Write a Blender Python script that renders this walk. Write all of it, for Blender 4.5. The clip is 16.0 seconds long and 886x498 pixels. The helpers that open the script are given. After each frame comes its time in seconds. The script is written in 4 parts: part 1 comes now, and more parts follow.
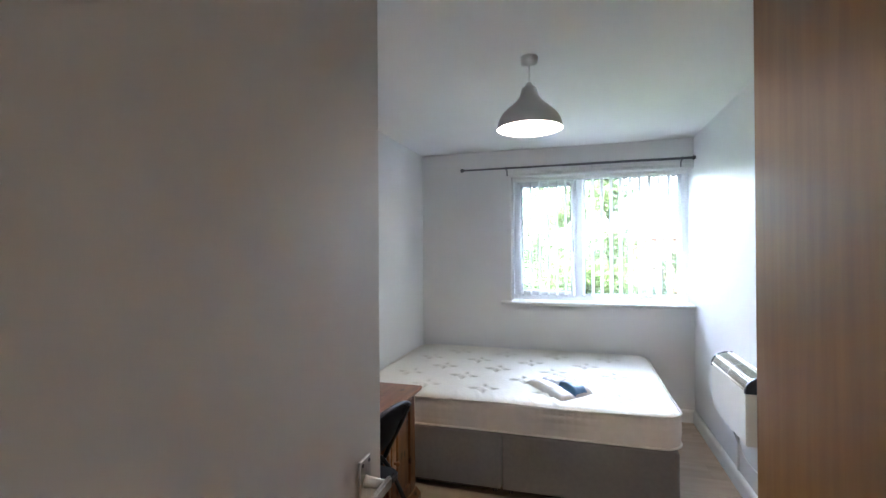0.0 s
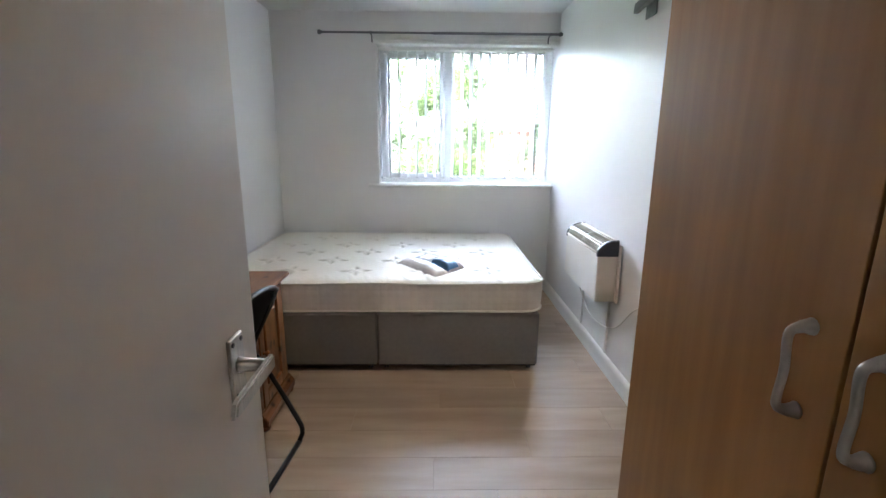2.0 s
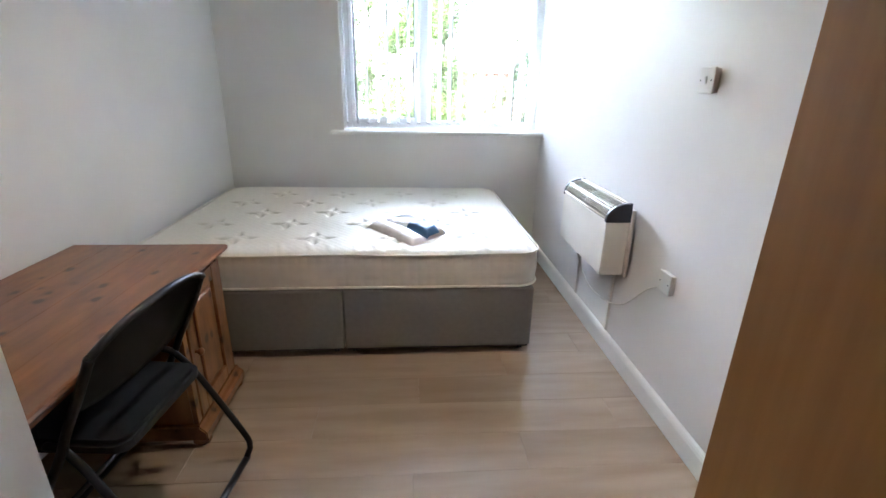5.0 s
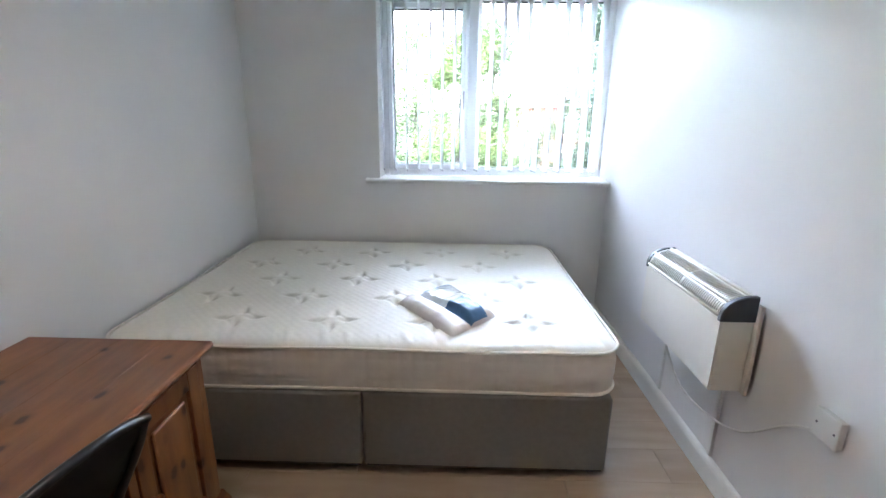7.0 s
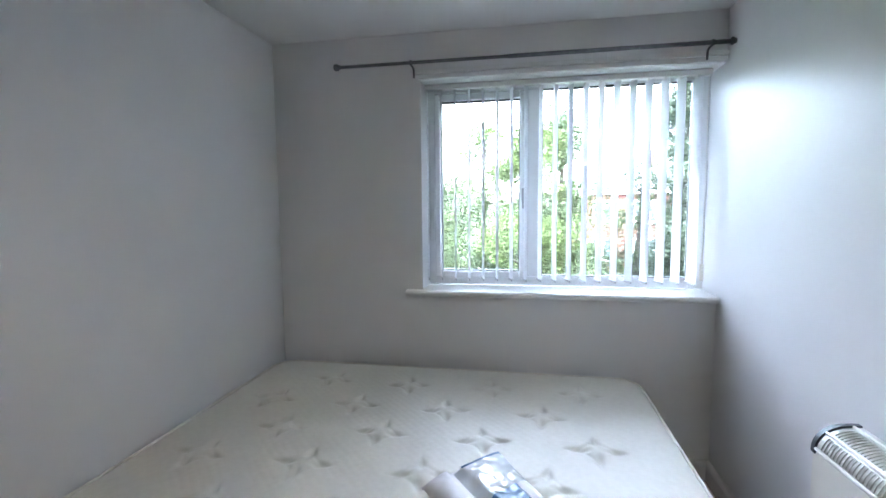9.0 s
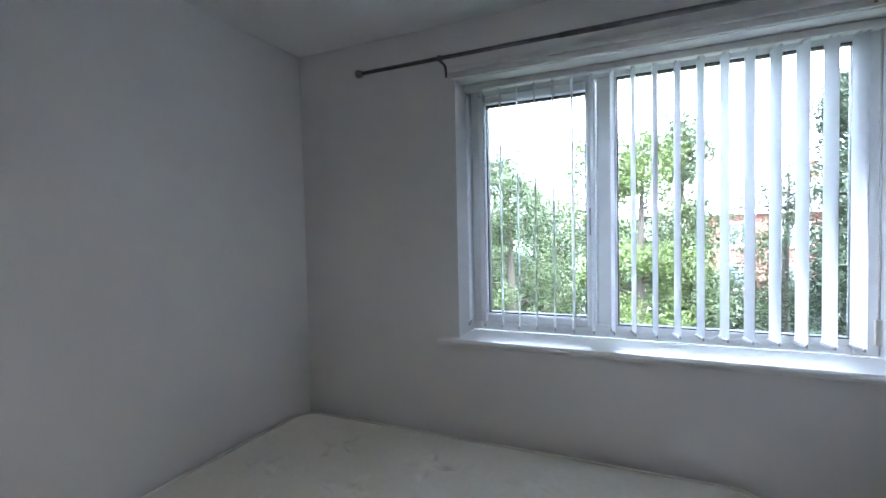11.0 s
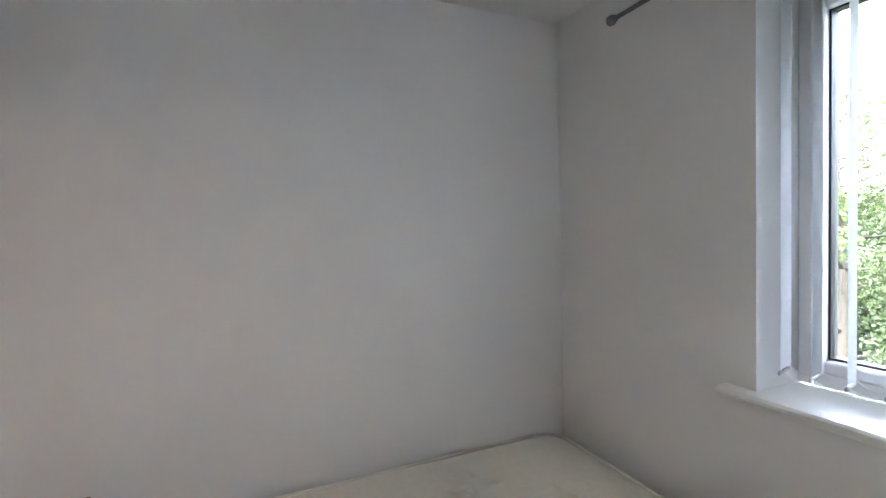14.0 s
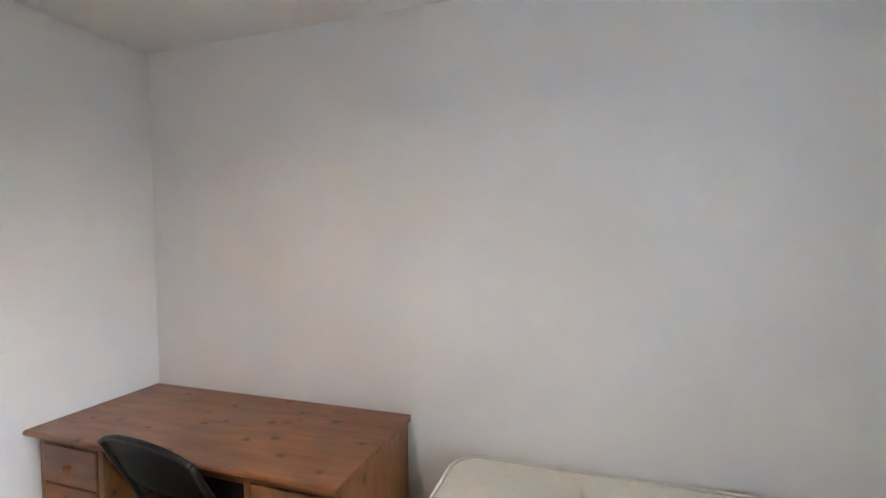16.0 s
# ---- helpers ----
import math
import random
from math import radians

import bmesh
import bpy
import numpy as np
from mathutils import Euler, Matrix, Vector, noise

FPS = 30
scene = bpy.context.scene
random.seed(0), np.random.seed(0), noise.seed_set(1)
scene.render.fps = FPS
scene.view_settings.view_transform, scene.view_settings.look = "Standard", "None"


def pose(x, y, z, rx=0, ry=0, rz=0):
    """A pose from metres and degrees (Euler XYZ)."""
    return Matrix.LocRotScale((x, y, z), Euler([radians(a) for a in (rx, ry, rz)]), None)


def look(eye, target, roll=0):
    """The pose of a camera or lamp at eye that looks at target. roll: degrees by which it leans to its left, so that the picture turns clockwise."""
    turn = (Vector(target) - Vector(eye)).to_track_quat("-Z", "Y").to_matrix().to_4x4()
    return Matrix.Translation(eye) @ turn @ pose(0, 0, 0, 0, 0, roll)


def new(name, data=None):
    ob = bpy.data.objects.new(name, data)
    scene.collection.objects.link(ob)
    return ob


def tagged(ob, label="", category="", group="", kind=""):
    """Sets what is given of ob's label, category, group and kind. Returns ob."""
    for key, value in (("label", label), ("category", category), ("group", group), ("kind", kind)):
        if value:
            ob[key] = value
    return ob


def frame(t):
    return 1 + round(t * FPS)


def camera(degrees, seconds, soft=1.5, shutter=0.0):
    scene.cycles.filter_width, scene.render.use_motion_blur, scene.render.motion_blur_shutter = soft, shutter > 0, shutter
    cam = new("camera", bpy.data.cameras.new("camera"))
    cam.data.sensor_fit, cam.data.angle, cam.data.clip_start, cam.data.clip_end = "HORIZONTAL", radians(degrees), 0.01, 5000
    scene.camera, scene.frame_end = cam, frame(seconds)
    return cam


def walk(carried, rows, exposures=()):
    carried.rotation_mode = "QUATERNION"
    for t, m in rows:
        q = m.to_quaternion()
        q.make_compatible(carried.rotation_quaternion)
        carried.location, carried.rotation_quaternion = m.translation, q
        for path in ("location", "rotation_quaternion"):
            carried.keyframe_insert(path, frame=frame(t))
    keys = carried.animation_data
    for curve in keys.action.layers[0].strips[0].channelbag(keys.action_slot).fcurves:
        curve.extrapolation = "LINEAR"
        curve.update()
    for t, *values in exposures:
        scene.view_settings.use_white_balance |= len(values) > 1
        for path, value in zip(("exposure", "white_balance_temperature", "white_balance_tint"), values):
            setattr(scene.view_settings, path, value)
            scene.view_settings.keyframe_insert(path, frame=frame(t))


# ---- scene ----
cam = camera(88.4, 16.0)
PATH = [
    (0, (1.492, -0.289, 1.464), (0.919, 1.627, 1.47), -0.4),
    (0.5, (1.475, -0.251, 1.461), (1.080, 1.699, 1.308), -0.1),
    (1, (1.445, -0.193, 1.418), (1.218, 1.777, 1.158), 0.2),
    (1.5, (1.401, -0.151, 1.399), (1.318, 1.823, 1.089), 0.4),
    (2, (1.387, -0.113, 1.342), (1.418, 1.835, 0.89), 0.4),
    (2.5, (1.364, -0.08, 1.315), (1.475, 1.815, 0.685), 1.0),
    (3, (1.352, -0.056, 1.287), (1.512, 1.809, 0.582), 1.2),
    (5.5, (1.375, 0.482, 1.349), (1.508, 2.365, 0.689), 1.1),
    (6, (1.356, 0.604, 1.375), (1.446, 2.497, 0.736), 1.0),
    (6.5, (1.36, 0.733, 1.373), (1.396, 2.641, 0.775), 0.9),
    (7, (1.382, 0.892, 1.379), (1.339, 2.814, 0.829), 0.7),
    (7.5, (1.41, 1.022, 1.419), (1.274, 2.962, 0.953), 0.8),
    (8, (1.418, 1.163, 1.445), (1.202, 3.124, 1.112), 0.2),
    (8.5, (1.425, 1.32, 1.452), (1.146, 3.286, 1.212), -0.2),
    (11, (1.669, 2.087, 1.464), (0.845, 3.908, 1.394), -1.2),
    (11.5, (1.705, 2.223, 1.491), (0.743, 3.974, 1.417), -1.1),
    (12, (1.781, 2.365, 1.468), (0.646, 4.011, 1.417), -1.0),
    (12.5, (1.795, 2.464, 1.488), (0.471, 3.961, 1.424), -1.3),
    (13, (1.772, 2.534, 1.464), (0.252, 3.833, 1.417), -1.3),
    (13.5, (1.707, 2.575, 1.461), (0.052, 3.697, 1.412), -1.2),
    (14, (1.712, 2.66, 1.463), (-0.12, 3.459, 1.396), -1.4),
    (14.5, (1.793, 2.756, 1.473), (-0.182, 3.064, 1.401), -1.6),
    (15, (1.83, 2.763, 1.419), (-0.165, 2.629, 1.424), 0.1),
    (15.5, (1.77, 2.851, 1.489), (-0.182, 2.426, 1.398), -0.7),
    (16, (1.798, 2.943, 1.468), (-0.1, 2.317, 1.391), -0.6),
]
walk(cam, [(t, look(eye, target, roll)) for t, eye, target, roll in PATH],
     exposures=[(0, 5.35, 5750, 11), (1.5, 5.2, 5850, 11), (3, 5.4, 6250, 11), (5.5, 5.4, 5950, 11), (7, 5.15, 5850, 11), (8, 4.8, 5800, 11), (8.7, 4.7, 5750, 11), (11, 4.15, 5700, 11), (12.5, 4.15, 5700, 11), (13.5, 4.5, 5950, 12), (14.5, 5.25, 6350, 15), (16, 5.52, 6350, 15)])

# ---- sky and lamps ----
world = bpy.data.worlds.new("overcast_sky")
scene.world = world
world.use_nodes = True
wn, wl = world.node_tree.nodes, world.node_tree.links
sky = wn.new("ShaderNodeTexSky")
sky.sky_type = "NISHITA"
sky.sun_disc = False
sky.sun_elevation, sky.sun_rotation = radians(48), radians(150)
sky.dust_density, sky.air_density = 2.0, 1.0
pale = wn.new("ShaderNodeHueSaturation")
pale.inputs["Saturation"].default_value = 0.4
wl.new(sky.outputs[0], pale.inputs["Color"])
wl.new(pale.outputs[0], wn["Background"].inputs[0])
# an overcast sky is far brighter overhead than at the horizon
up, split, rise, power = (wn.new("ShaderNodeTexCoord"), wn.new("ShaderNodeSeparateXYZ"), wn.new("ShaderNodeMath"), wn.new("ShaderNodeMath"))
wl.new(up.outputs["Generated"], split.inputs[0])
rise.operation, power.operation, power.use_clamp = "MULTIPLY_ADD", "MULTIPLY", False
rise.inputs[1].default_value, rise.inputs[2].default_value = 4.0, 1.0
wl.new(split.outputs["Z"], rise.inputs[0])
floor_level = wn.new("ShaderNodeMath")
floor_level.operation = "MAXIMUM"
floor_level.inputs[1].default_value = 0.5
wl.new(rise.outputs[0], floor_level.inputs[0])
power.inputs[1].default_value = 0.15
wl.new(floor_level.outputs[0], power.inputs[0])
wl.new(power.outputs[0], wn["Background"].inputs[1])


def lamp(name, kind, energy, colour, m, **settings):
    data = bpy.data.lights.new(name, kind)
    data.energy, data.color = energy, colour
    for key, value in settings.items():
        if key == "angle":
            data.angle = value
        if key == "radius":
            data.shadow_soft_size = value
    ob = new(name, data)
    ob.matrix_world = m
    return ob


lamp("sun", "SUN", 0.5, (1, 0.96, 0.9), look((8, -12, 20), (0, 4, 0)), angle=radians(14))
lamp("pendant_bulb_light", "POINT", 0.19, (1, 0.76, 0.58), pose(1.265, 1.953, 2.10), radius=0.05)
lamp("hall_light", "POINT", 0.032, (1, 0.80, 0.60), pose(1.45, -1.25, 2.22), radius=0.09)


# ---- materials ----
def mat(name, base, second=None, rough=0.5, metal=0.0, scale=6.0, stretch=(1, 1, 1), detail=6.0, spread=(0.35, 0.65),
        bump=0.0, bump_scale=80.0, coat=0.0, vary=0.0, sheen=0.0):
    """Two-colour noise with fine relief; vary changes brightness from piece to piece."""
    m = bpy.data.materials.new(name)
    m.use_nodes = True
    n, l = m.node_tree.nodes, m.node_tree.links
    p = n["Principled BSDF"]
    p.inputs["Roughness"].default_value, p.inputs["Metallic"].default_value = rough, metal
    p.inputs["Coat Weight"].default_value = coat
    p.inputs["Sheen Weight"].default_value = sheen
    second = second or tuple(c * 0.93 for c in base)
    co, mp = n.new("ShaderNodeTexCoord"), n.new("ShaderNodeMapping")
    mp.inputs["Scale"].default_value = stretch
    l.new(co.outputs["Object"], mp.inputs["Vector"])
    info = n.new("ShaderNodeObjectInfo")
    if vary:
        shift = n.new("ShaderNodeMath")
        shift.operation = "MULTIPLY"
        shift.inputs[1].default_value = 37.0
        l.new(info.outputs["Random"], shift.inputs[0])
        l.new(shift.outputs[0], mp.inputs["Location"])
    tex, ramp = n.new("ShaderNodeTexNoise"), n.new("ShaderNodeValToRGB")
    tex.inputs["Scale"].default_value, tex.inputs["Detail"].default_value = scale, detail
    l.new(mp.outputs[0], tex.inputs["Vector"])
    ramp.color_ramp.elements[0].position, ramp.color_ramp.elements[1].position = spread
    ramp.color_ramp.elements[0].color, ramp.color_ramp.elements[1].color = (*second, 1), (*base, 1)
    l.new(tex.outputs["Fac"], ramp.inputs[0])
    out = ramp.outputs[0]
    if vary:
        hsv, rng = n.new("ShaderNodeHueSaturation"), n.new("ShaderNodeMapRange")
        rng.inputs["To Min"].default_value, rng.inputs["To Max"].default_value = 1 - vary, 1 + vary
        l.new(info.outputs["Random"], rng.inputs["Value"])
        l.new(rng.outputs[0], hsv.inputs["Value"])
        l.new(out, hsv.inputs["Color"])
        out = hsv.outputs[0]
    l.new(out, p.inputs["Base Color"])
    if bump:
        fine, b = n.new("ShaderNodeTexNoise"), n.new("ShaderNodeBump")
        fine.inputs["Scale"].default_value, fine.inputs["Detail"].default_value = bump_scale, 4
        l.new(mp.outputs[0], fine.inputs["Vector"])
        b.inputs["Strength"].default_value, b.inputs["Distance"].default_value = bump, 0.002
        l.new(fine.outputs["Fac"], b.inputs["Height"])
        l.new(b.outputs[0], p.inputs["Normal"])
    return m


def pine(name, dark, light, stretch=(5, 1, 5)):
    """Honey pine: growth rings drawn along y, with dark knots."""
    m = mat(name, light, dark, rough=0.34, scale=4.5, stretch=stretch, detail=8, spread=(0.3, 0.7), bump=0.12, bump_scale=60, coat=0.15)
    n, l = m.node_tree.nodes, m.node_tree.links
    p = n["Principled BSDF"]
    old = p.inputs["Base Color"].links[0].from_socket
    co, mp, vor, ramp, mix = (n.new("ShaderNodeTexCoord"), n.new("ShaderNodeMapping"), n.new("ShaderNodeTexVoronoi"),
                              n.new("ShaderNodeValToRGB"), n.new("ShaderNodeMixRGB"))
    bend, add = n.new("ShaderNodeTexNoise"), n.new("ShaderNodeVectorMath")
    bend.inputs["Scale"].default_value, add.operation = 22.0, "MULTIPLY_ADD"
    add.inputs[1].default_value = (0.022, 0.022, 0.022)
    l.new(co.outputs["Object"], bend.inputs["Vector"])
    l.new(bend.outputs["Color"], add.inputs[0])
    l.new(co.outputs["Object"], add.inputs[2])
    mp.inputs["Scale"].default_value = tuple(2.9 * c ** 0.5 + 5.2 for c in stretch)
    vor.inputs["Scale"].default_value = 1.0
    l.new(add.outputs[0], mp.inputs[0])
    l.new(mp.outputs[0], vor.inputs["Vector"])
    # a dark core with a paler reddish ring
    ramp.color_ramp.elements[0].position, ramp.color_ramp.elements[1].position = 0.12, 0.26
    ramp.color_ramp.elements[0].color, ramp.color_ramp.elements[1].color = (0.85, 0.85, 0.85, 1), (0, 0, 0, 1)
    ring = ramp.color_ramp.elements.new(0.16)
    ring.color = (0.30, 0.30, 0.30, 1)
    l.new(vor.outputs["Distance"], ramp.inputs[0])
    mix.inputs[2].default_value = (0.040, 0.013, 0.006, 1)
    l.new(ramp.outputs[0], mix.inputs[0])
    l.new(old, mix.inputs[1])
    l.new(mix.outputs[0], p.inputs["Base Color"])
    return m


def glass(name):
    m = bpy.data.materials.new(name)
    m.use_nodes = True
    n, l = m.node_tree.nodes, m.node_tree.links
    n.remove(n["Principled BSDF"])
    clear, shine, mix, fr = (n.new("ShaderNodeBsdfTransparent"), n.new("ShaderNodeBsdfGlossy"), n.new("ShaderNodeMixShader"),
                             n.new("ShaderNodeFresnel"))
    shine.inputs["Roughness"].default_value = 0.01
    clear.inputs[0].default_value = (0.95, 0.97, 0.96, 1)
    fr.inputs[0].default_value = 1.45
    l.new(fr.outputs[0], mix.inputs[0])
    l.new(clear.outputs[0], mix.inputs[1])
    l.new(shine.outputs[0], mix.inputs[2])
    l.new(mix.outputs[0], n["Material Output"].inputs[0])
    return m


def thin(name, colour, through_share=0.45, rough=0.7):
    """A thin sheet (blind fabric, leaf) that lets part of the light through."""
    m = mat(name, colour, rough=rough, scale=3, vary=0.12)
    n, l = m.node_tree.nodes, m.node_tree.links
    p = n["Principled BSDF"]
    t, mix = n.new("ShaderNodeBsdfTranslucent"), n.new("ShaderNodeMixShader")
    l.new(p.inputs["Base Color"].links[0].from_socket, t.inputs[0])
    mix.inputs[0].default_value = through_share
    l.new(p.outputs[0], mix.inputs[1])
    l.new(t.outputs[0], mix.inputs[2])
    l.new(mix.outputs[0], n["Material Output"].inputs[0])
    return m


def glow(name, colour, strength):
    m = mat(name, colour)
    p = m.node_tree.nodes["Principled BSDF"]
    p.inputs["Emission Color"].default_value, p.inputs["Emission Strength"].default_value = (*colour, 1), strength
    return m


PAINT = mat("white_wall_paint", (0.80, 0.79, 0.78), (0.76, 0.75, 0.735), rough=0.62, scale=1.3, bump=0.25, bump_scale=140)
SATIN_PAINT = mat("satin_wall_paint", (0.80, 0.79, 0.785), (0.765, 0.755, 0.745), rough=0.43, scale=1.3, bump=0.2, bump_scale=60)
CEIL = mat("ceiling_paint", (0.80, 0.79, 0.775), (0.76, 0.75, 0.73), rough=0.8, scale=1.0, bump=0.3, bump_scale=110)
GLOSS = mat("white_gloss_paint", (0.80, 0.79, 0.77), (0.77, 0.76, 0.73), rough=0.28, scale=5, bump=0.06, bump_scale=40)
DOOR_PAINT = mat("cream_door_paint", (0.67, 0.615, 0.56), (0.63, 0.575, 0.52), rough=0.42, scale=2, bump=0.15, bump_scale=60)
UPVC = mat("white_upvc", (0.86, 0.87, 0.87), (0.83, 0.84, 0.84), rough=0.25, scale=4)
RUBBER = mat("black_gasket", (0.02, 0.02, 0.02), rough=0.6)
GLASS = glass("window_glass")
BLIND = thin("white_blind_fabric", (0.88, 0.89, 0.90), 0.62)
PLASTIC = mat("white_plastic", (0.80, 0.79, 0.77), (0.77, 0.76, 0.73), rough=0.3, scale=9)
CREAM = mat("cream_enamel", (0.78, 0.75, 0.68), (0.74, 0.71, 0.64), rough=0.3, scale=5, bump=0.04)
DARK_PLASTIC = mat("dark_grey_plastic", (0.035, 0.037, 0.045), rough=0.38, scale=20, bump=0.1)
STEEL = mat("brushed_steel", (0.62, 0.61, 0.59), (0.52, 0.51, 0.50), rough=0.3, metal=1.0, scale=30, stretch=(1, 12, 1), bump=0.05)
GREY_METAL = mat("grey_rod_metal", (0.22, 0.22, 0.23), (0.17, 0.17, 0.18), rough=0.38, metal=0.7, scale=30)
SILVER = mat("silver_plastic", (0.42, 0.42, 0.43), (0.36, 0.36, 0.37), rough=0.35, metal=0.6, scale=20)
GRILLE = mat("heater_grille_metal", (0.66, 0.645, 0.60), (0.60, 0.58, 0.53), rough=0.33, metal=0.15, scale=12)
PINE = pine("honey_pine", (0.165, 0.060, 0.021), (0.29, 0.113, 0.040))
PINE_UP = pine("honey_pine_upright", (0.165, 0.060, 0.021), (0.285, 0.114, 0.041), stretch=(5, 5, 1))
BEECH = mat("beech_veneer", (0.34, 0.162, 0.048), (0.285, 0.128, 0.036), rough=0.46, scale=3, stretch=(9, 9, 0.7), detail=9, bump=0.05, bump_scale=30)
OAK = mat("oak_laminate", (0.45, 0.34, 0.245), (0.365, 0.265, 0.18), rough=0.33, scale=2.2, stretch=(0.9, 6, 6), detail=10, spread=(0.32, 0.66), bump=0.08, bump_scale=25, vary=0.09)
JOINT = mat("dark_joint", (0.16, 0.115, 0.08), rough=0.8)
TICKING = mat("cream_mattress_damask", (0.76, 0.725, 0.64), (0.735, 0.70, 0.615), rough=0.55, scale=40, stretch=(1, 1, 1), spread=(0.42, 0.58), bump=0.2, bump_scale=55, sheen=0.2)
BORDER = mat("quilted_mattress_border", (0.68, 0.625, 0.56), (0.65, 0.595, 0.53), rough=0.65, scale=18, bump=0.3, bump_scale=70)
PIPING = mat("cream_piping", (0.80, 0.76, 0.68), rough=0.6, scale=30, bump=0.2)
DIVAN = mat("grey_divan_fabric", (0.205, 0.19, 0.172), (0.19, 0.176, 0.16), rough=0.9, scale=40, bump=0.3, bump_scale=420, sheen=0.1)
BLACK_TUBE = mat("black_enamel_tube", (0.012, 0.012, 0.013), rough=0.3, scale=20)
VINYL = mat("black_vinyl", (0.007, 0.007, 0.008), (0.011, 0.011, 0.012), rough=0.46, scale=30, bump=0.2, bump_scale=200)
WRAP = mat("wrapped_white_textile", (0.72, 0.68, 0.67), (0.66, 0.61, 0.60), rough=0.5, scale=14, bump=0.3, bump_scale=18, coat=0.08)
FILM = mat("clear_film_over_textile", (0.74, 0.73, 0.73), (0.60, 0.62, 0.65), rough=0.16, scale=9, bump=0.6, bump_scale=9, coat=0.5)
BLUE = mat("blue_printed_label", (0.055, 0.15, 0.31), (0.035, 0.10, 0.23), rough=0.38, scale=9, bump=0.2, bump_scale=18, coat=0.1)
SHADE_OUT = mat("grey_white_shade_enamel", (0.74, 0.73, 0.72), (0.69, 0.68, 0.67), rough=0.3, scale=5)
SHADE_IN = mat("white_shade_lining", (0.86, 0.85, 0.83), rough=0.45)
BULB = glow("lit_bulb", (1, 0.86, 0.70), 3)
HALL_GLOW = glow("lit_hall_diffuser", (1, 0.82, 0.62), 0.4)
CABLE = mat("white_cable", (0.78, 0.77, 0.74), rough=0.4)
GRASS = mat("mown_grass", (0.045, 0.07, 0.022), (0.03, 0.05, 0.015), rough=0.9, scale=2.5, bump=0.6, bump_scale=40)
ASPHALT = mat("asphalt", (0.06, 0.06, 0.062), (0.045, 0.045, 0.047), rough=0.9, scale=3, bump=0.4)
KERB = mat("concrete", (0.22, 0.215, 0.205), (0.17, 0.165, 0.16), rough=0.85, scale=4, bump=0.3)
BARK = mat("bark", (0.026, 0.020, 0.015), (0.015, 0.012, 0.009), rough=0.9, scale=9, stretch=(3, 3, 1), bump=0.8, bump_scale=20)
LEAF_LIGHT = thin("light_green_leaves", (0.040, 0.060, 0.012), 0.32)
LEAF_DARK = thin("dark_green_leaves", (0.014, 0.024, 0.010), 0.28)
LEAF_MID = thin("mid_green_leaves", (0.025, 0.040, 0.011), 0.32)
BRICK = mat("red_brick_wall", (0.115, 0.042, 0.034), (0.085, 0.032, 0.027), rough=0.9, scale=5, bump=0.4)
SLATE = mat("slate_roof", (0.06, 0.06, 0.066), (0.045, 0.045, 0.05), rough=0.7, scale=4, bump=0.3)
FAR_PANE = mat("far_window_pane", (0.05, 0.06, 0.07), rough=0.1)


# ---- mesh helpers ----
def box(bm, a, b, bevel=0.0, seg=2):
    a, b = [min(p, q) for p, q in zip(a, b)], [max(p, q) for p, q in zip(a, b)]
    made = bmesh.ops.create_cube(bm, size=1.0)["verts"]
    for v in made:
        v.co = Vector([a[i] + (v.co[i] + 0.5) * (b[i] - a[i]) for i in range(3)])
    if bevel:
        edges = list({e for v in made for e in v.link_edges})
        bmesh.ops.bevel(bm, geom=edges, offset=bevel, segments=seg, profile=0.5, affect="EDGES")
    return bm


def tube(bm, pts, r, seg=10, closed=False, flat=1.0):
    """A round bar along points; flat squeezes it upright."""
    pts = [Vector(p) for p in pts]
    rings, count, last = [], len(pts), None
    for i, p in enumerate(pts):
        before = pts[i - 1] if i or closed else p
        after = pts[(i + 1) % count] if i < count - 1 or closed else p
        d = (after - before).normalized()
        side = d.cross(Vector((0, 0, 1)))
        if side.length > 0.15:
            side.normalize()
        else:
            side = (last - d * last.dot(d)).normalized() if last else Vector((1, 0, 0))
        if last and side.dot(last) < 0:
            side = -side
        last = side
        up = side.cross(d).normalized()
        rad = r[i] if isinstance(r, (list, tuple)) else r
        rings.append([bm.verts.new(p + side * rad * math.cos(k / seg * math.tau) + up * rad * flat * math.sin(k / seg * math.tau))
                      for k in range(seg)])
    pairs = list(zip(rings, rings[1:])) + ([(rings[-1], rings[0])] if closed else [])
    for r0, r1 in pairs:
        for k in range(seg):
            f = bm.faces.new((r0[k], r0[(k + 1) % seg], r1[(k + 1) % seg], r1[k]))
            f.smooth = True
    if not closed:
        bm.faces.new(rings[0][::-1])
        bm.faces.new(rings[-1])
    return bm


def lathe(bm, centre, profile, seg=40):
    """Turns (radius, height) pairs round an upright axis."""
    rings = [[bm.verts.new((centre[0] + r * math.cos(k / seg * math.tau), centre[1] + r * math.sin(k / seg * math.tau), centre[2] + z))
              for k in range(seg)] for r, z in profile]
    for r0, r1 in zip(rings, rings[1:]):
        for k in range(seg):
            bm.faces.new((r0[k], r0[(k + 1) % seg], r1[(k + 1) % seg], r1[k])).smooth = True
    return bm


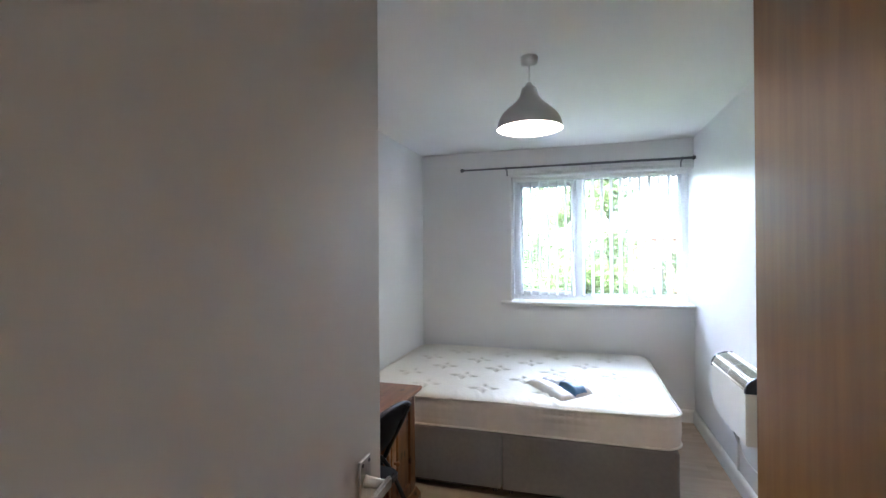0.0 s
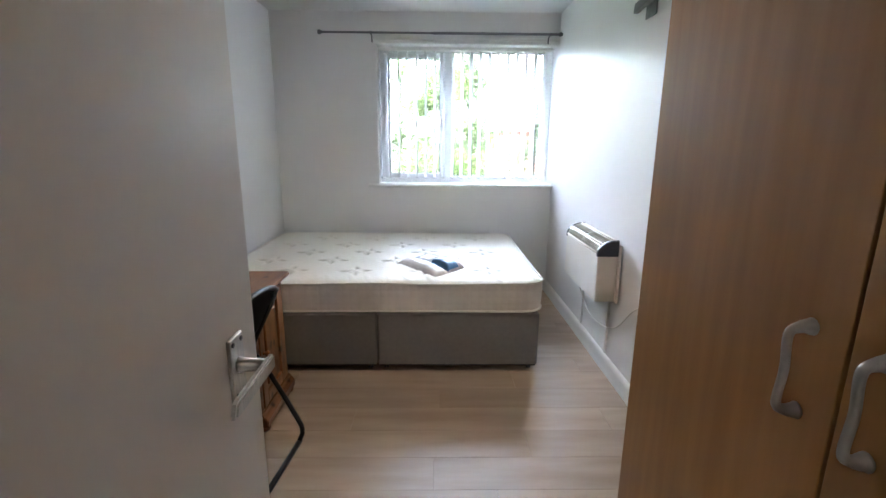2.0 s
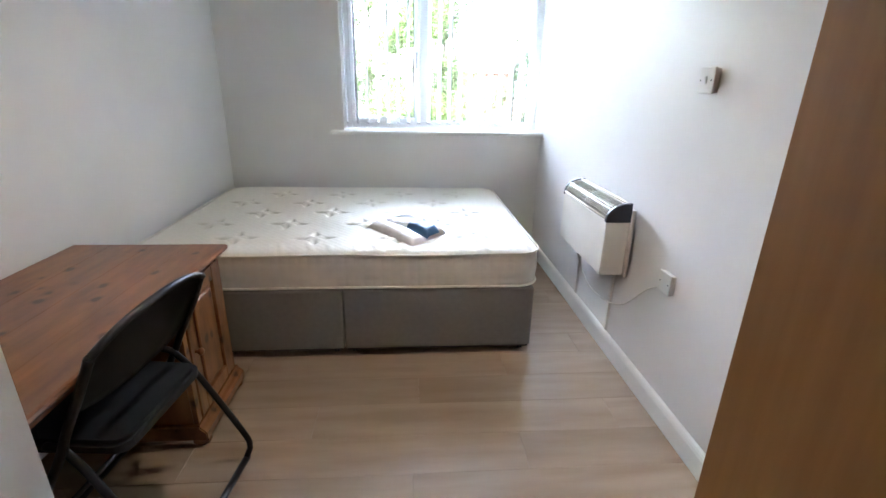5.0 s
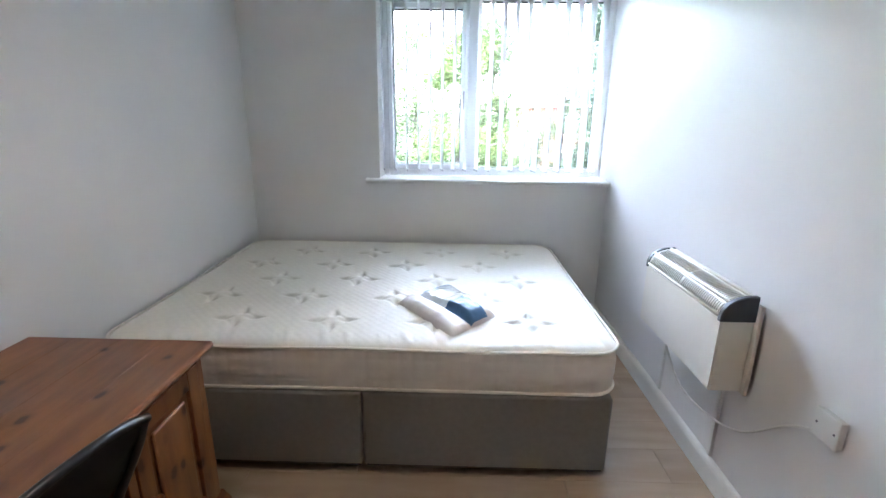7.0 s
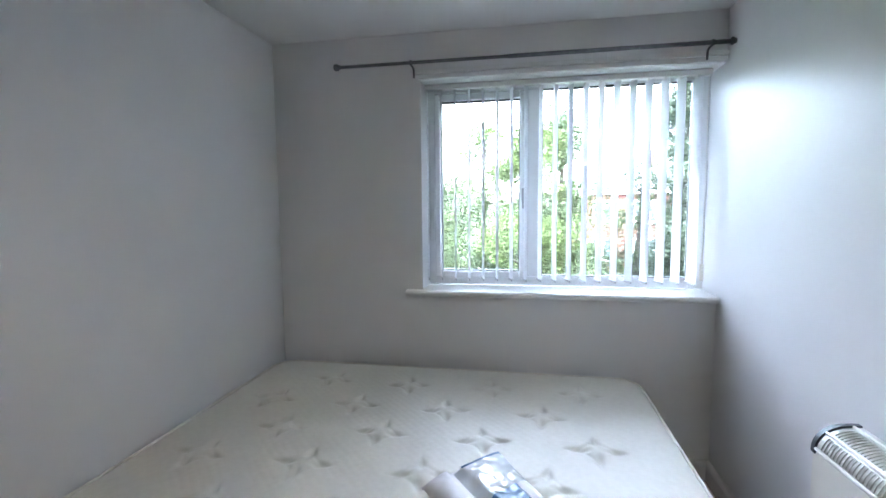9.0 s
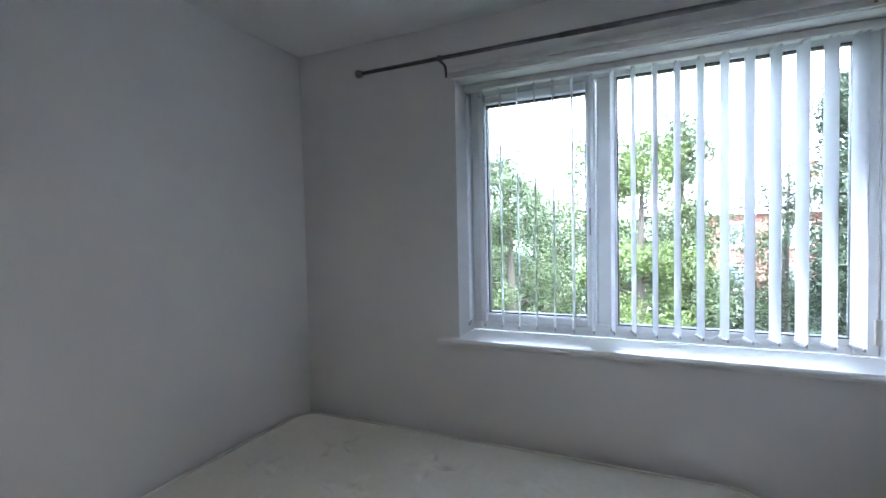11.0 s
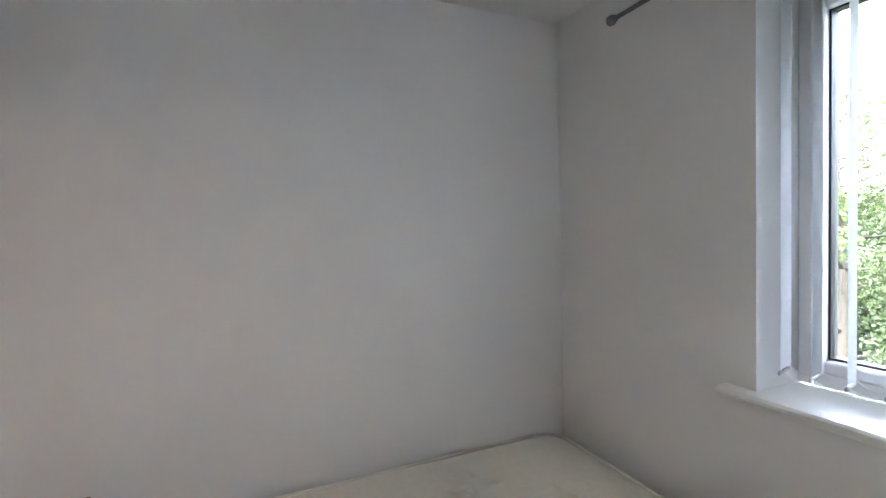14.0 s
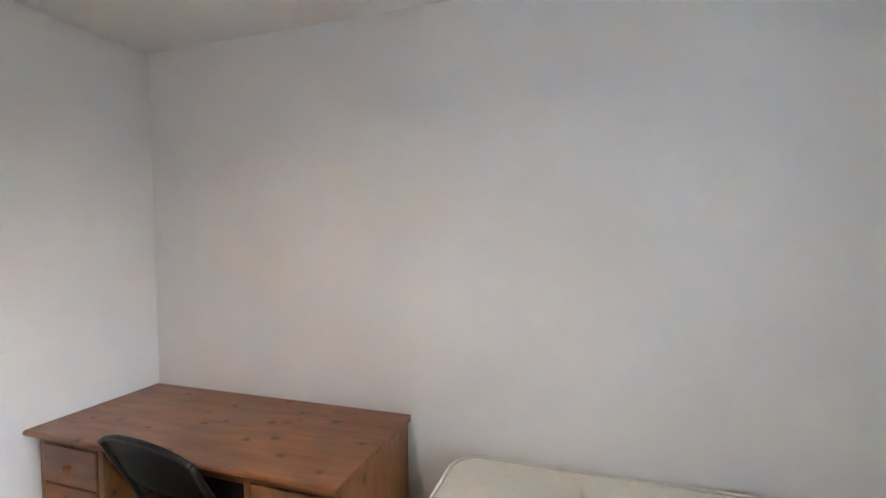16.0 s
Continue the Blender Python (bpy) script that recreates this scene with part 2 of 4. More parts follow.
def prism(bm, outline, axis, lo, hi, bevel=0.0):
    """Extrudes a closed outline along x (0), y (1) or z (2)."""
    def put(p, v):
        q = list(p)
        q.insert(axis, v)
        return bm.verts.new(q)
    a, b = [put(p, lo) for p in outline], [put(p, hi) for p in outline]
    n = len(outline)
    faces = [bm.faces.new(a), bm.faces.new(b[::-1])]
    for i in range(n):
        faces.append(bm.faces.new((a[i], b[i], b[(i + 1) % n], a[(i + 1) % n])))
    bmesh.ops.recalc_face_normals(bm, faces=bm.faces[:])
    if bevel:
        bmesh.ops.bevel(bm, geom=list({e for f in faces[:2] for e in f.edges}), offset=bevel, segments=2, affect="EDGES")
    return bm


def curve_points(pts, steps=8):
    """A smooth line through points."""
    pts = [Vector(p) for p in pts]
    ext = [2 * pts[0] - pts[1], *pts, 2 * pts[-1] - pts[-2]]
    out = []
    for i in range(1, len(ext) - 2):
        a, b, c, d = ext[i - 1:i + 3]
        for s in range(steps):
            t = s / steps
            out.append(0.5 * (2 * b + (c - a) * t + (2 * a - 5 * b + 4 * c - d) * t * t + (3 * b - a - 3 * c + d) * t ** 3))
    return out + [pts[-1]]


def mesh_of(name, bm, material):
    me = bpy.data.meshes.new(name)
    bm.to_mesh(me)
    bm.free()
    me.materials.append(material)
    return me


def thing(name, at, label, category, group=""):
    ob = new(name)
    ob.location = at
    ob.empty_display_size = 0.05
    return tagged(ob, label, category, group)


def root_place(ob):
    p = Vector((0, 0, 0))
    while ob:
        p += ob.location
        ob = ob.parent
    return p


def part(name, bm, material, parent, label="", smooth=False):
    """A mesh built in world metres, hung under its thing or part."""
    bmesh.ops.translate(bm, verts=bm.verts[:], vec=-root_place(parent))
    if smooth:
        for f in bm.faces:
            f.smooth = True
    ob = new(name, mesh_of(name, bm, material))
    ob.parent = parent
    if label:
        ob["label"] = label
    return ob


def piece(name, me, parent, at, rz=0.0):
    """One of many alike parts that share a mesh."""
    ob = new(name, me)
    ob.parent = parent
    ob.location = Vector(at) - root_place(parent)
    ob.rotation_euler = (0, 0, rz)
    return ob


def setting(name, bm, material, label, category):
    return tagged(new(name, mesh_of(name, bm, material)), label, category, kind="structure")


def B():
    return bmesh.new()


# ---- the plan: x east, y north; the room, its entry recess and the hall ----
W, N, S, H = 2.42, 4.0, 0.755, 2.40
ENTRY_X, ENTRY_S, ENTRY_BACK = 0.985, -0.18, -0.30
DOOR_W0, DOOR_W1 = 1.05, 1.84
WIN = (0.878, 2.42, 0.985, 2.148)

bm = B()
box(bm, (-0.12, -1.9, -0.12), (W + 0.12, N + 0.27, -0.014))
floor = setting("floor", bm, JOINT, "pale oak laminate floor with long planks", "floor")
bm = B()
box(bm, (-0.12, -1.9, H), (W + 0.12, N + 0.27, H + 0.12))
setting("ceiling", bm, CEIL, "plain white painted ceiling with faint unevenness", "ceiling")
bm = B()
box(bm, (-0.12, ENTRY_BACK, 0), (0, N + 0.27, H))
setting("wall_west", bm, PAINT, "plain white painted wall beside bed and desk", "wall")
bm = B()
box(bm, (W, -1.9, 0), (W + 0.12, N + 0.27, H))
setting("wall_east", bm, SATIN_PAINT, "white satin painted wall behind the wall heater", "wall")
bm = B()
box(bm, (0, N, 0), (WIN[0], N + 0.27, H))
box(bm, (WIN[0], N, 0), (WIN[1], N + 0.27, WIN[2] - 0.03))
box(bm, (WIN[0], N, WIN[3]), (WIN[1], N + 0.27, H))
setting("wall_north", bm, PAINT, "white painted window wall with a deep reveal", "wall")
bm = B()
box(bm, (0, S - 0.1, 0), (ENTRY_X - 0.1, S, H))
setting("wall_south", bm, PAINT, "white painted wall behind the end of the desk", "wall")
bm = B()
box(bm, (ENTRY_X - 0.1, ENTRY_BACK, 0), (ENTRY_X, S, H))
setting("wall_entry", bm, PAINT, "white painted side wall of the entry recess", "wall")
bm = B()
box(bm, (ENTRY_X, ENTRY_BACK, 0), (DOOR_W0 - 0.03, ENTRY_S, H))
box(bm, (DOOR_W1 + 0.03, ENTRY_BACK, 0), (W, ENTRY_S, H))
box(bm, (DOOR_W0 - 0.03, ENTRY_BACK, 2.03), (DOOR_W1 + 0.03, ENTRY_S, H))
setting("wall_doorway", bm, PAINT, "white painted wall around the bedroom doorway", "wall")
bm = B()
box(bm, (0.35, -1.9, 0), (W, -1.78, H))
box(bm, (0.25, -1.9, 0), (0.35, ENTRY_BACK, H))
setting("wall_hall", bm, PAINT, "plain painted walls of the hall outside", "wall")
bm = B()
box(bm, (DOOR_W0 - 0.03, ENTRY_BACK - 0.01, 0), (DOOR_W0 - 0.004, ENTRY_S + 0.006, 2.004), 0.003)
box(bm, (DOOR_W1 + 0.004, ENTRY_BACK - 0.01, 0), (DOOR_W1 + 0.03, ENTRY_S + 0.006, 2.004), 0.003)
box(bm, (DOOR_W0 - 0.03, ENTRY_BACK - 0.01, 2.005), (DOOR_W1 + 0.03, ENTRY_S + 0.006, 2.03), 0.003)
setting("door_frame", bm, GLOSS, "white gloss door lining", "door frame")


def skirting(name, a, b, face):
    """A board with a rounded top edge; face is the way that it looks."""
    h, t = 0.102, 0.021
    out = [(0, 0), (t, 0), (t, h - 0.022), (t - 0.004, h - 0.010), (t - 0.010, h - 0.003), (0, h)]
    bm = B()
    if face[0]:
        prism(bm, [(a[0] + face[0] * p, z) for p, z in out], 1, a[1], b[1])
    else:
        prism(bm, [(a[1] + face[1] * p, z) for p, z in out], 0, a[0], b[0])
    return setting(name, bm, GLOSS, "white gloss skirting board with a rounded top", "skirting")


skirting("baseboard", (W, 0.942), (W, N), (-1, 0))
skirting("baseboard", (0, N), (W - 0.018, N), (0, -1))
skirting("baseboard", (0, S), (0, N - 0.018), (1, 0))
skirting("baseboard", (0.018, S), (ENTRY_X, S), (0, 1))

# window reveal, sill and the frame in it
SILL_Y = 3.955
bm = B()
prism(bm, [(SILL_Y, 0.962), (SILL_Y - 0.004, 0.968), (SILL_Y - 0.004, 0.976), (SILL_Y + 0.004, 0.984), (4.0, 0.985), (4.0, 0.955), (SILL_Y + 0.004, 0.955)], 0, 0.787, W)
box(bm, (WIN[0], 4.0005, 0.955), (WIN[1], 4.19, 0.985))
setting("window_sill", bm, GLOSS, "white gloss window board with a rounded nose", "window sill")
bm = B()
box(bm, (0.868, 3.982, 2.150), (W, 4.0, 2.176), 0.004)
box(bm, (0.838, 3.972, 2.177), (W, 4.0, 2.200), 0.005)
setting("window_trim", bm, GLOSS, "stepped white timber batten over the window", "trim")

window = tagged(new("window_1"), "white upvc window with a side casement and fixed pane", "window", kind="structure")
window.location = (1.63, 4.22, WIN[2])


def frame_bars(bm, x0, x1, z0, z1, left, right, low, high, y0, y1, bev=0.006):
    box(bm, (x0, y0, z0), (x0 + left, y1, z1), bev)
    box(bm, (x1 - right, y0, z0), (x1, y1, z1), bev)
    box(bm, (x0 + left, y0, z0), (x1 - right, y1, z0 + low), bev)
    box(bm, (x0 + left, y0, z1 - high), (x1 - right, y1, z1), bev)


bm = B()
frame_bars(bm, WIN[0], WIN[1], WIN[2], WIN[3], 0.042, 0.076, 0.060, 0.030, 4.195, 4.262)
box(bm, (1.462, 4.195, WIN[2] + 0.06), (1.545, 4.262, WIN[3] - 0.03), 0.006)
part("window_frame", bm, UPVC, window)
bm = B()
frame_bars(bm, 0.916, 1.460, 1.030, 2.112, 0.037, 0.042, 0.040, 0.040, 4.178, 4.240, 0.009)
sash = part("casement", bm, UPVC, window)
bm = B()
frame_bars(bm, 0.953, 1.418, 1.070, 2.072, 0.006, 0.006, 0.006, 0.006, 4.205, 4.2405, 0)
part("gasket", bm, RUBBER, sash)
bm = B()
box(bm, (1.430, 4.165, 1.49), (1.446, 4.178, 1.56), 0.004)
box(bm, (1.433, 4.152, 1.44), (1.443, 4.164, 1.53), 0.004)
part("window_handle", bm, SILVER, sash, "slim grey casement handle")
for x0, x1, z0, z1 in ((0.957, 1.414, 1.074, 2.068), (1.548, 2.341, 1.048, 2.114)):
    bm = B()
    box(bm, (x0, 4.222, z0), (x1, 4.228, z1))
    pane = part("pane", bm, GLASS, window)
    pane.visible_shadow = False
bm = B()
frame_bars(bm, 1.5455, 2.3435, 1.0455, 2.1175, 0.004, 0.004, 0.004, 0.004, 4.200, 4.240, 0)
part("gasket", bm, RUBBER, window)

# vertical blind
blind = thing("vertical_blind", (1.63, 4.11, 2.12), "white fabric vertical blind with slats turned open", "blind")
bm = B()
box(bm, (WIN[0] + 0.006, 4.085, 2.118), (WIN[1] - 0.030, 4.127, 2.146), 0.003)
part("headrail", bm, PLASTIC, blind)
SLAT_TURN = radians(90 + 13)
slat_bm = B()
half = 0.0445
cols = 7
for zz in range(2):
    for k in range(cols):
        u = -half + 2 * half * k / (cols - 1)
        slat_bm.verts.new((u, 0.006 * (1 - (u / half) ** 2), -1.076 if zz == 0 else 0.0))
slat_bm.verts.ensure_lookup_table()
for k in range(cols - 1):
    slat_bm.faces.new([slat_bm.verts[i] for i in (k, k + 1, cols + k + 1, cols + k)]).smooth = True
bmesh.ops.solidify(slat_bm, geom=slat_bm.faces[:], thickness=0.0009)
slat_mesh = mesh_of("slat", slat_bm, BLIND)
weight_bm = B()
box(weight_bm, (-half - 0.001, 0.0010, -1.079), (half + 0.001, 0.0065, -1.066), 0.002, 1)
weight_mesh = mesh_of("slat_weight", weight_bm, SILVER)
clip_bm = B()
box(clip_bm, (-0.010, 0.001, -0.004), (0.010, 0.009, 0.018), 0.002, 1)
clip_mesh = mesh_of("slat_clip", clip_bm, PLASTIC)
slat_x = [0.895 + 0.0797 * k for k in range(19)]
for x in slat_x:
    s = piece("slat", slat_mesh, blind, (x, 4.108, 2.108), SLAT_TURN)
    piece("slat_weight", weight_mesh, s, (x, 4.108, 2.108))
    piece("slat_clip", clip_mesh, s, (x, 4.108, 2.108))
for off in (-0.041, 0.041):
    bm = B()
    dx, dy = math.cos(SLAT_TURN) * off, math.sin(SLAT_TURN) * off
    for x0, x1 in zip(slat_x, slat_x[1:]):
        pts = [(x0 + dx + (x1 - x0) * s / 6, 4.108 + dy, 1.041 - 0.020 * (1 - (s / 3 - 1) ** 2) + 0.004) for s in range(7)]
        tube(bm, pts, 0.0016, 5)
    part("bead_chain", bm, PLASTIC, blind, "white beaded spacer chain")
bm = B()
tube(bm, [(2.375, 4.09, 2.11), (2.376, 4.09, 1.10)], 0.0016, 5)
box(bm, (2.366, 4.082, 1.05), (2.386, 4.098, 1.14), 0.004)
part("chain_weight", bm, CREAM, blind, "cream pull-cord weight")

# curtain rod
rod = thing("curtain_rod", (1.42, 3.903, 2.217), "thin grey metal curtain rod above the window", "curtain rod")
bm = B()
tube(bm, [(0.44, 3.903, 2.217), (1.40, 3.903, 2.2165)], 0.0085, 14)
part("pole", bm, GREY_METAL, rod)
bm = B()
tube(bm, [(1.36, 3.903, 2.2165), (2.405, 3.903, 2.216)], 0.0105, 14)
part("pole", bm, GREY_METAL, rod)
for x0, x1 in ((0.420, 0.452), (2.395, 2.418)):
    bm = B()
    tube(bm, [(x0, 3.903, 2.217), (x0 + 0.003, 3.903, 2.217), (x1 - 0.012, 3.903, 2.217), (x1 - 0.008, 3.903, 2.217), (x1, 3.903, 2.217)],
         [0.014, 0.018, 0.018, 0.013, 0.012], 18)
    part("finial", bm, GREY_METAL, rod)
for x in (0.850, 2.318):
    bm = B()
    tube(bm, curve_points([(x, 3.903, 2.206), (x, 3.94, 2.205), (x, 3.962, 2.198), (x, 3.967, 2.18), (x, 3.968, 2.155)], 4), 0.0055, 8)
    tube(bm, [(x - 0.006, 3.903, 2.2165), (x + 0.006, 3.903, 2.2165)], 0.0135, 14)
    part("bracket", bm, GREY_METAL, rod)

# pendant lamp
PX, PY = 1.265, 1.953
pendant = thing("pendant_lamp", (PX, PY, 2.05), "pale grey metal pendant lamp with a lit bulb", "pendant lamp")
bm = lathe(B(), (PX, PY, 2.05), [(0.159, 0.0), (0.1585, 0.006), (0.152, 0.035), (0.136, 0.066), (0.110, 0.094), (0.083, 0.116), (0.061, 0.137),
                                 (0.047, 0.157), (0.040, 0.178), (0.037, 0.196), (0.026, 0.205), (0.013, 0.208)])
part("shade", bm, SHADE_OUT, pendant)
bm = lathe(B(), (PX, PY, 2.05), [(0.1575, 0.0), (0.156, 0.006), (0.149, 0.034), (0.133, 0.064), (0.107, 0.092), (0.080, 0.113), (0.058, 0.134),
                                 (0.044, 0.155), (0.037, 0.176), (0.012, 0.2)])
part("shade_lining", bm, SHADE_IN, pendant, "bright white inner face of the shade")
bm = lathe(B(), (PX, PY, 2.245), [(0.0, 0.028), (0.012, 0.028), (0.017, 0.02), (0.018, 0.008), (0.018, -0.05), (0.0, -0.05)], 20)
part("lamp_holder", bm, PLASTIC, pendant)
bm = tube(B(), [(PX, PY, 2.27), (PX, PY, 2.385)], 0.0035, 8)
part("cord", bm, CABLE, pendant)
bm = lathe(B(), (PX, PY, 2.36), [(0.0, 0.0), (0.016, 0.0), (0.020, 0.006), (0.040, 0.010), (0.042, 0.030), (0.042, 0.0395), (0.0, 0.0395)], 28)
part("ceiling_rose", bm, PLASTIC, pendant)
bm = lathe(B(), (PX, PY, 2.12), [(0.0, 0.015), (0.015, 0.018), (0.026, 0.035), (0.024, 0.053), (0.014, 0.072), (0.012, 0.078)], 20)
part("bulb", bm, BULB, pendant, "lit warm white bulb")

# hall ceiling light, out of sight in the hall
hall_lamp = thing("hall_ceiling_light", (1.45, -1.25, 2.36), "round white lit ceiling light in the hall", "ceiling light")
bm = lathe(B(), (1.45, -1.25, 2.36), [(0.0, 0.0), (0.09, 0.005), (0.12, 0.018), (0.13, 0.0395)], 32)
part("diffuser", bm, HALL_GLOW, hall_lamp)

# ---- door ----
door = tagged(thing("door_1", (1.075, -0.19, 0.0), "cream painted flush door standing wide open", "door"), kind="structure")
DX0, DX1, DY0, DY1 = 1.065, 1.102, -0.188, 0.562
bm = B()
box(bm, (DX0, DY0, 0.008), (DX1, DY1, 1.982), 0.002)
part("door_leaf", bm, DOOR_PAINT, door)


def lever(side):
    x = DX1 if side > 0 else DX0
    y = 0.484
    bm = B()
    box(bm, (x, y - 0.021, 0.983), (x + side * 0.006, y + 0.021, 1.078), 0.002)
    h = part("handle_plate", bm, STEEL, door, "brushed steel latch plate")
    for sy in (-0.013, 0.013):
        for sz in (0.992, 1.069):
            bm = B()
            tube(bm, [(x + side * 0.005, y + sy, sz), (x + side * 0.0075, y + sy, sz)], 0.0036, 10)
            part("screw", bm, GREY_METAL, h)
    bm = B()
    tube(bm, [(x + side * 0.004, y, 1.034), (x + side * 0.012, y, 1.034), (x + side * 0.046, y, 1.034)], [0.012, 0.0105, 0.008], 16)
    blade = [(y + 0.012, 1.024), (y + 0.013, 1.044), (y + 0.006, 1.046), (y - 0.102, 1.043), (y - 0.112, 1.040), (y - 0.120, 1.024), (y - 0.100, 1.022)]
    prism(bm, blade, 0, x + side * 0.044, x + side * 0.053, 0.0025)
    part("lever", bm, STEEL, h, "angular brushed steel lever")


lever(1)
lever(-1)

# ---- wardrobe ----
WX, WY0, WY1, WZ = 1.889, -0.165, 0.949, 2.33
wardrobe = thing("wardrobe", (2.15, 0.39, 0), "tall beech-veneer wardrobe with two glossy doors", "wardrobe")
bm = B()
box(bm, (WX + 0.020, WY0, 0.0), (W - 0.002, WY1, WZ), 0.002)
part("carcass", bm, BEECH, wardrobe)
for y0, y1 in ((0.393, WY1 - 0.001), (WY0 + 0.001, 0.387)):
    bm = B()
    box(bm, (WX, y0, 0.07), (WX + 0.0185, y1, WZ - 0.004), 0.0015)
    leaf = part("door", bm, BEECH, wardrobe)
    y = 0.447 if y0 > 0 else 0.340
    z0, z1 = 0.984, 1.108
    bm = B()
    pts = curve_points([(WX - 0.001, y, z0), (WX - 0.018, y, z0 + 0.001), (WX - 0.031, y, z0 + 0.012), (WX - 0.028, y, (z0 + z1) / 2),
                        (WX - 0.031, y, z1 - 0.012), (WX - 0.018, y, z1 - 0.001), (WX - 0.001, y, z1)], 5)
    rs = [0.0058 + 0.0065 * abs(2 * i / (len(pts) - 1) - 1) ** 3 for i in range(len(pts))]
    tube(bm, pts, rs, 12)
    part("handle", bm, SILVER, leaf, "silver bow handle with flared ends")

# ---- wall bracket high on the east wall ----
mount = thing("wall_bracket", (W, 2.28, 2.03), "folded grey metal bracket fixed high on the wall", "bracket")
bm = B()
box(bm, (W - 0.008, 2.20, 1.94), (W - 0.0005, 2.31, 2.12), 0.002)
part("back_plate", bm, GREY_METAL, mount)
for z, lift, y1 in ((2.075, 0.035, 2.335), (2.015, -0.045, 2.35)):
    bm = B()
    prism(bm, [(2.18, z - 0.018), (2.18, z + 0.018), (y1, z + 0.018 + lift * 0.2), (y1 + 0.01, z - 0.026 + lift * 0.2)], 0, W - 0.050, W - 0.022, 0.002)
    box(bm, (W - 0.024, 2.23, z - 0.012), (W - 0.006, 2.25, z + 0.012), 0.002)
    part("arm", bm, GREY_METAL, mount)

# ---- bed ----
BX0, BX1, BY0, BY1 = 0.035, 2.000, 2.402, 3.900
base = thing("divan_base", (1.0, 3.15, 0), "grey fabric divan base in two halves on castors", "bed base")
for x0, x1 in ((BX0, 1.037), (1.043, BX1)):
    bm = B()
    box(bm, (x0, BY0, 0.040), (x1, BY1, 0.370), 0.012, 3)
    halfbed = part("base_half", bm, DIVAN, base)
    bm = B()
    box(bm, (x0 + 0.01, BY0 + 0.012, 0.032), (x1 - 0.01, BY1 - 0.012, 0.0405))
    part("underside", bm, RUBBER, halfbed, "black dust cover under the base")
    for x in (x0 + 0.045, x1 - 0.045):
        for y in (BY0 + 0.05, BY1 - 0.05):
            bm = B()
            tube(bm, [(x - 0.011, y, 0.018), (x - 0.004, y, 0.018)], 0.018, 16)
            tube(bm, [(x + 0.004, y, 0.018), (x + 0.011, y, 0.018)], 0.018, 16)
            tube(bm, [(x, y, 0.02), (x, y, 0.038)], 0.006, 8)
            part("castor", bm, DARK_PLASTIC, halfbed)

MX0, MX1, MY0, MY1, MZ0, MZ1 = 0.030, 2.028, 2.414, 3.925, 0.372, 0.556
mattress = thing("mattress", (1.03, 3.18, MZ0), "bare cream tufted mattress with piped edges", "mattress")
TUFTS = []
for row in range(5):
    y = 2.632 + 0.2515 * row
    for k in range(5):
        x = (0.066 if row % 2 == 0 else 0.284) + 0.411 * k
        if 0.20 < x < 1.90:
            TUFTS.append((x + random.uniform(-0.012, 0.012), y + random.uniform(-0.01, 0.01), random.uniform(0, 6.28)))


def round_plan(x, y, r=0.115):
    """Pulls the corner of a rectangle in on to an arc."""
    cx, cy = (MX0 + MX1) / 2, (MY0 + MY1) / 2
    hx, hy = (MX1 - MX0) / 2, (MY1 - MY0) / 2
    u, v = x - cx, y - cy
    ex, ey = abs(u) - (hx - r), abs(v) - (hy - r)
    if ex > 0 and ey > 0:
        far, cheb = math.hypot(ex, ey), max(ex, ey)
        ex, ey = ex * cheb / far, ey * cheb / far
        u, v = math.copysign(hx - r + ex, u), math.copysign(hy - r + ey, v)
    return cx + u, cy + v


nx, ny = 400, 300
top = []
for j in range(ny + 1):
    for i in range(nx + 1):
        gx, gy = MX0 + (MX1 - MX0) * i / nx, MY0 + (MY1 - MY0) * j / ny
        x, y = round_plan(gx, gy)
        edge = min(gx - MX0, MX1 - gx, gy - MY0, MY1 - gy)
        z = MZ1 + 0.008 - 0.024 * math.exp(-edge / 0.022)
        for tx, ty, ta in TUFTS:
            dx, dy = x - tx, y - ty
            r = math.hypot(dx, dy)
            if r < 0.17:
                turn = 0.18 * math.sin(ta)
                p, q = abs(dx * math.cos(turn) + dy * math.sin(turn)), abs(dy * math.cos(turn) - dx * math.sin(turn))
                for along, across in ((p, q), (q, p)):
                    z -= 0.0125 * math.exp(-((along - 0.062) / 0.030) ** 2 - (across / (0.0145 - 0.05 * max(0.0, along - 0.06))) ** 2) if along < 0.16 else 0.0
                star = (p / 0.105) ** 0.62 + (q / 0.105) ** 0.62
                z -= 0.0030 * math.exp(-((star - 1.0) / 0.09) ** 2)
                z += 0.0050 * math.exp(-(r / 0.040) ** 2)
        z += 0.0022 * noise.noise(Vector((x * 5, y * 5, 0))) + 0.0006 * noise.noise(Vector((x * 26, y * 9, 3)))
        pull = math.exp(-((gy - MY0 - 0.07) / 0.05) ** 2) + math.exp(-((MX1 - gx - 0.05) / 0.04) ** 2) * 0.4
        z += 0.0007 * abs(math.sin((x + y) * 78.0)) ** 0.5 * abs(math.sin((x - y) * 78.0)) ** 0.5
        z += 0.0085 * pull * max(0, noise.noise(Vector((x * 22 + y * 6, y * 2, 8))))
        top.append((x, y, z))
me = bpy.data.meshes.new("top_panel")
row_len = nx + 1
me.from_pydata([tuple(Vector(p) - mattress.location) for p in top], [],
               [(j * row_len + i, j * row_len + i + 1, (j + 1) * row_len + i + 1, (j + 1) * row_len + i) for j in range(ny) for i in range(nx)])
me.polygons.foreach_set("use_smooth", [True] * len(me.polygons))
me.materials.append(TICKING)
ob = new("top_panel", me)
ob.parent = mattress


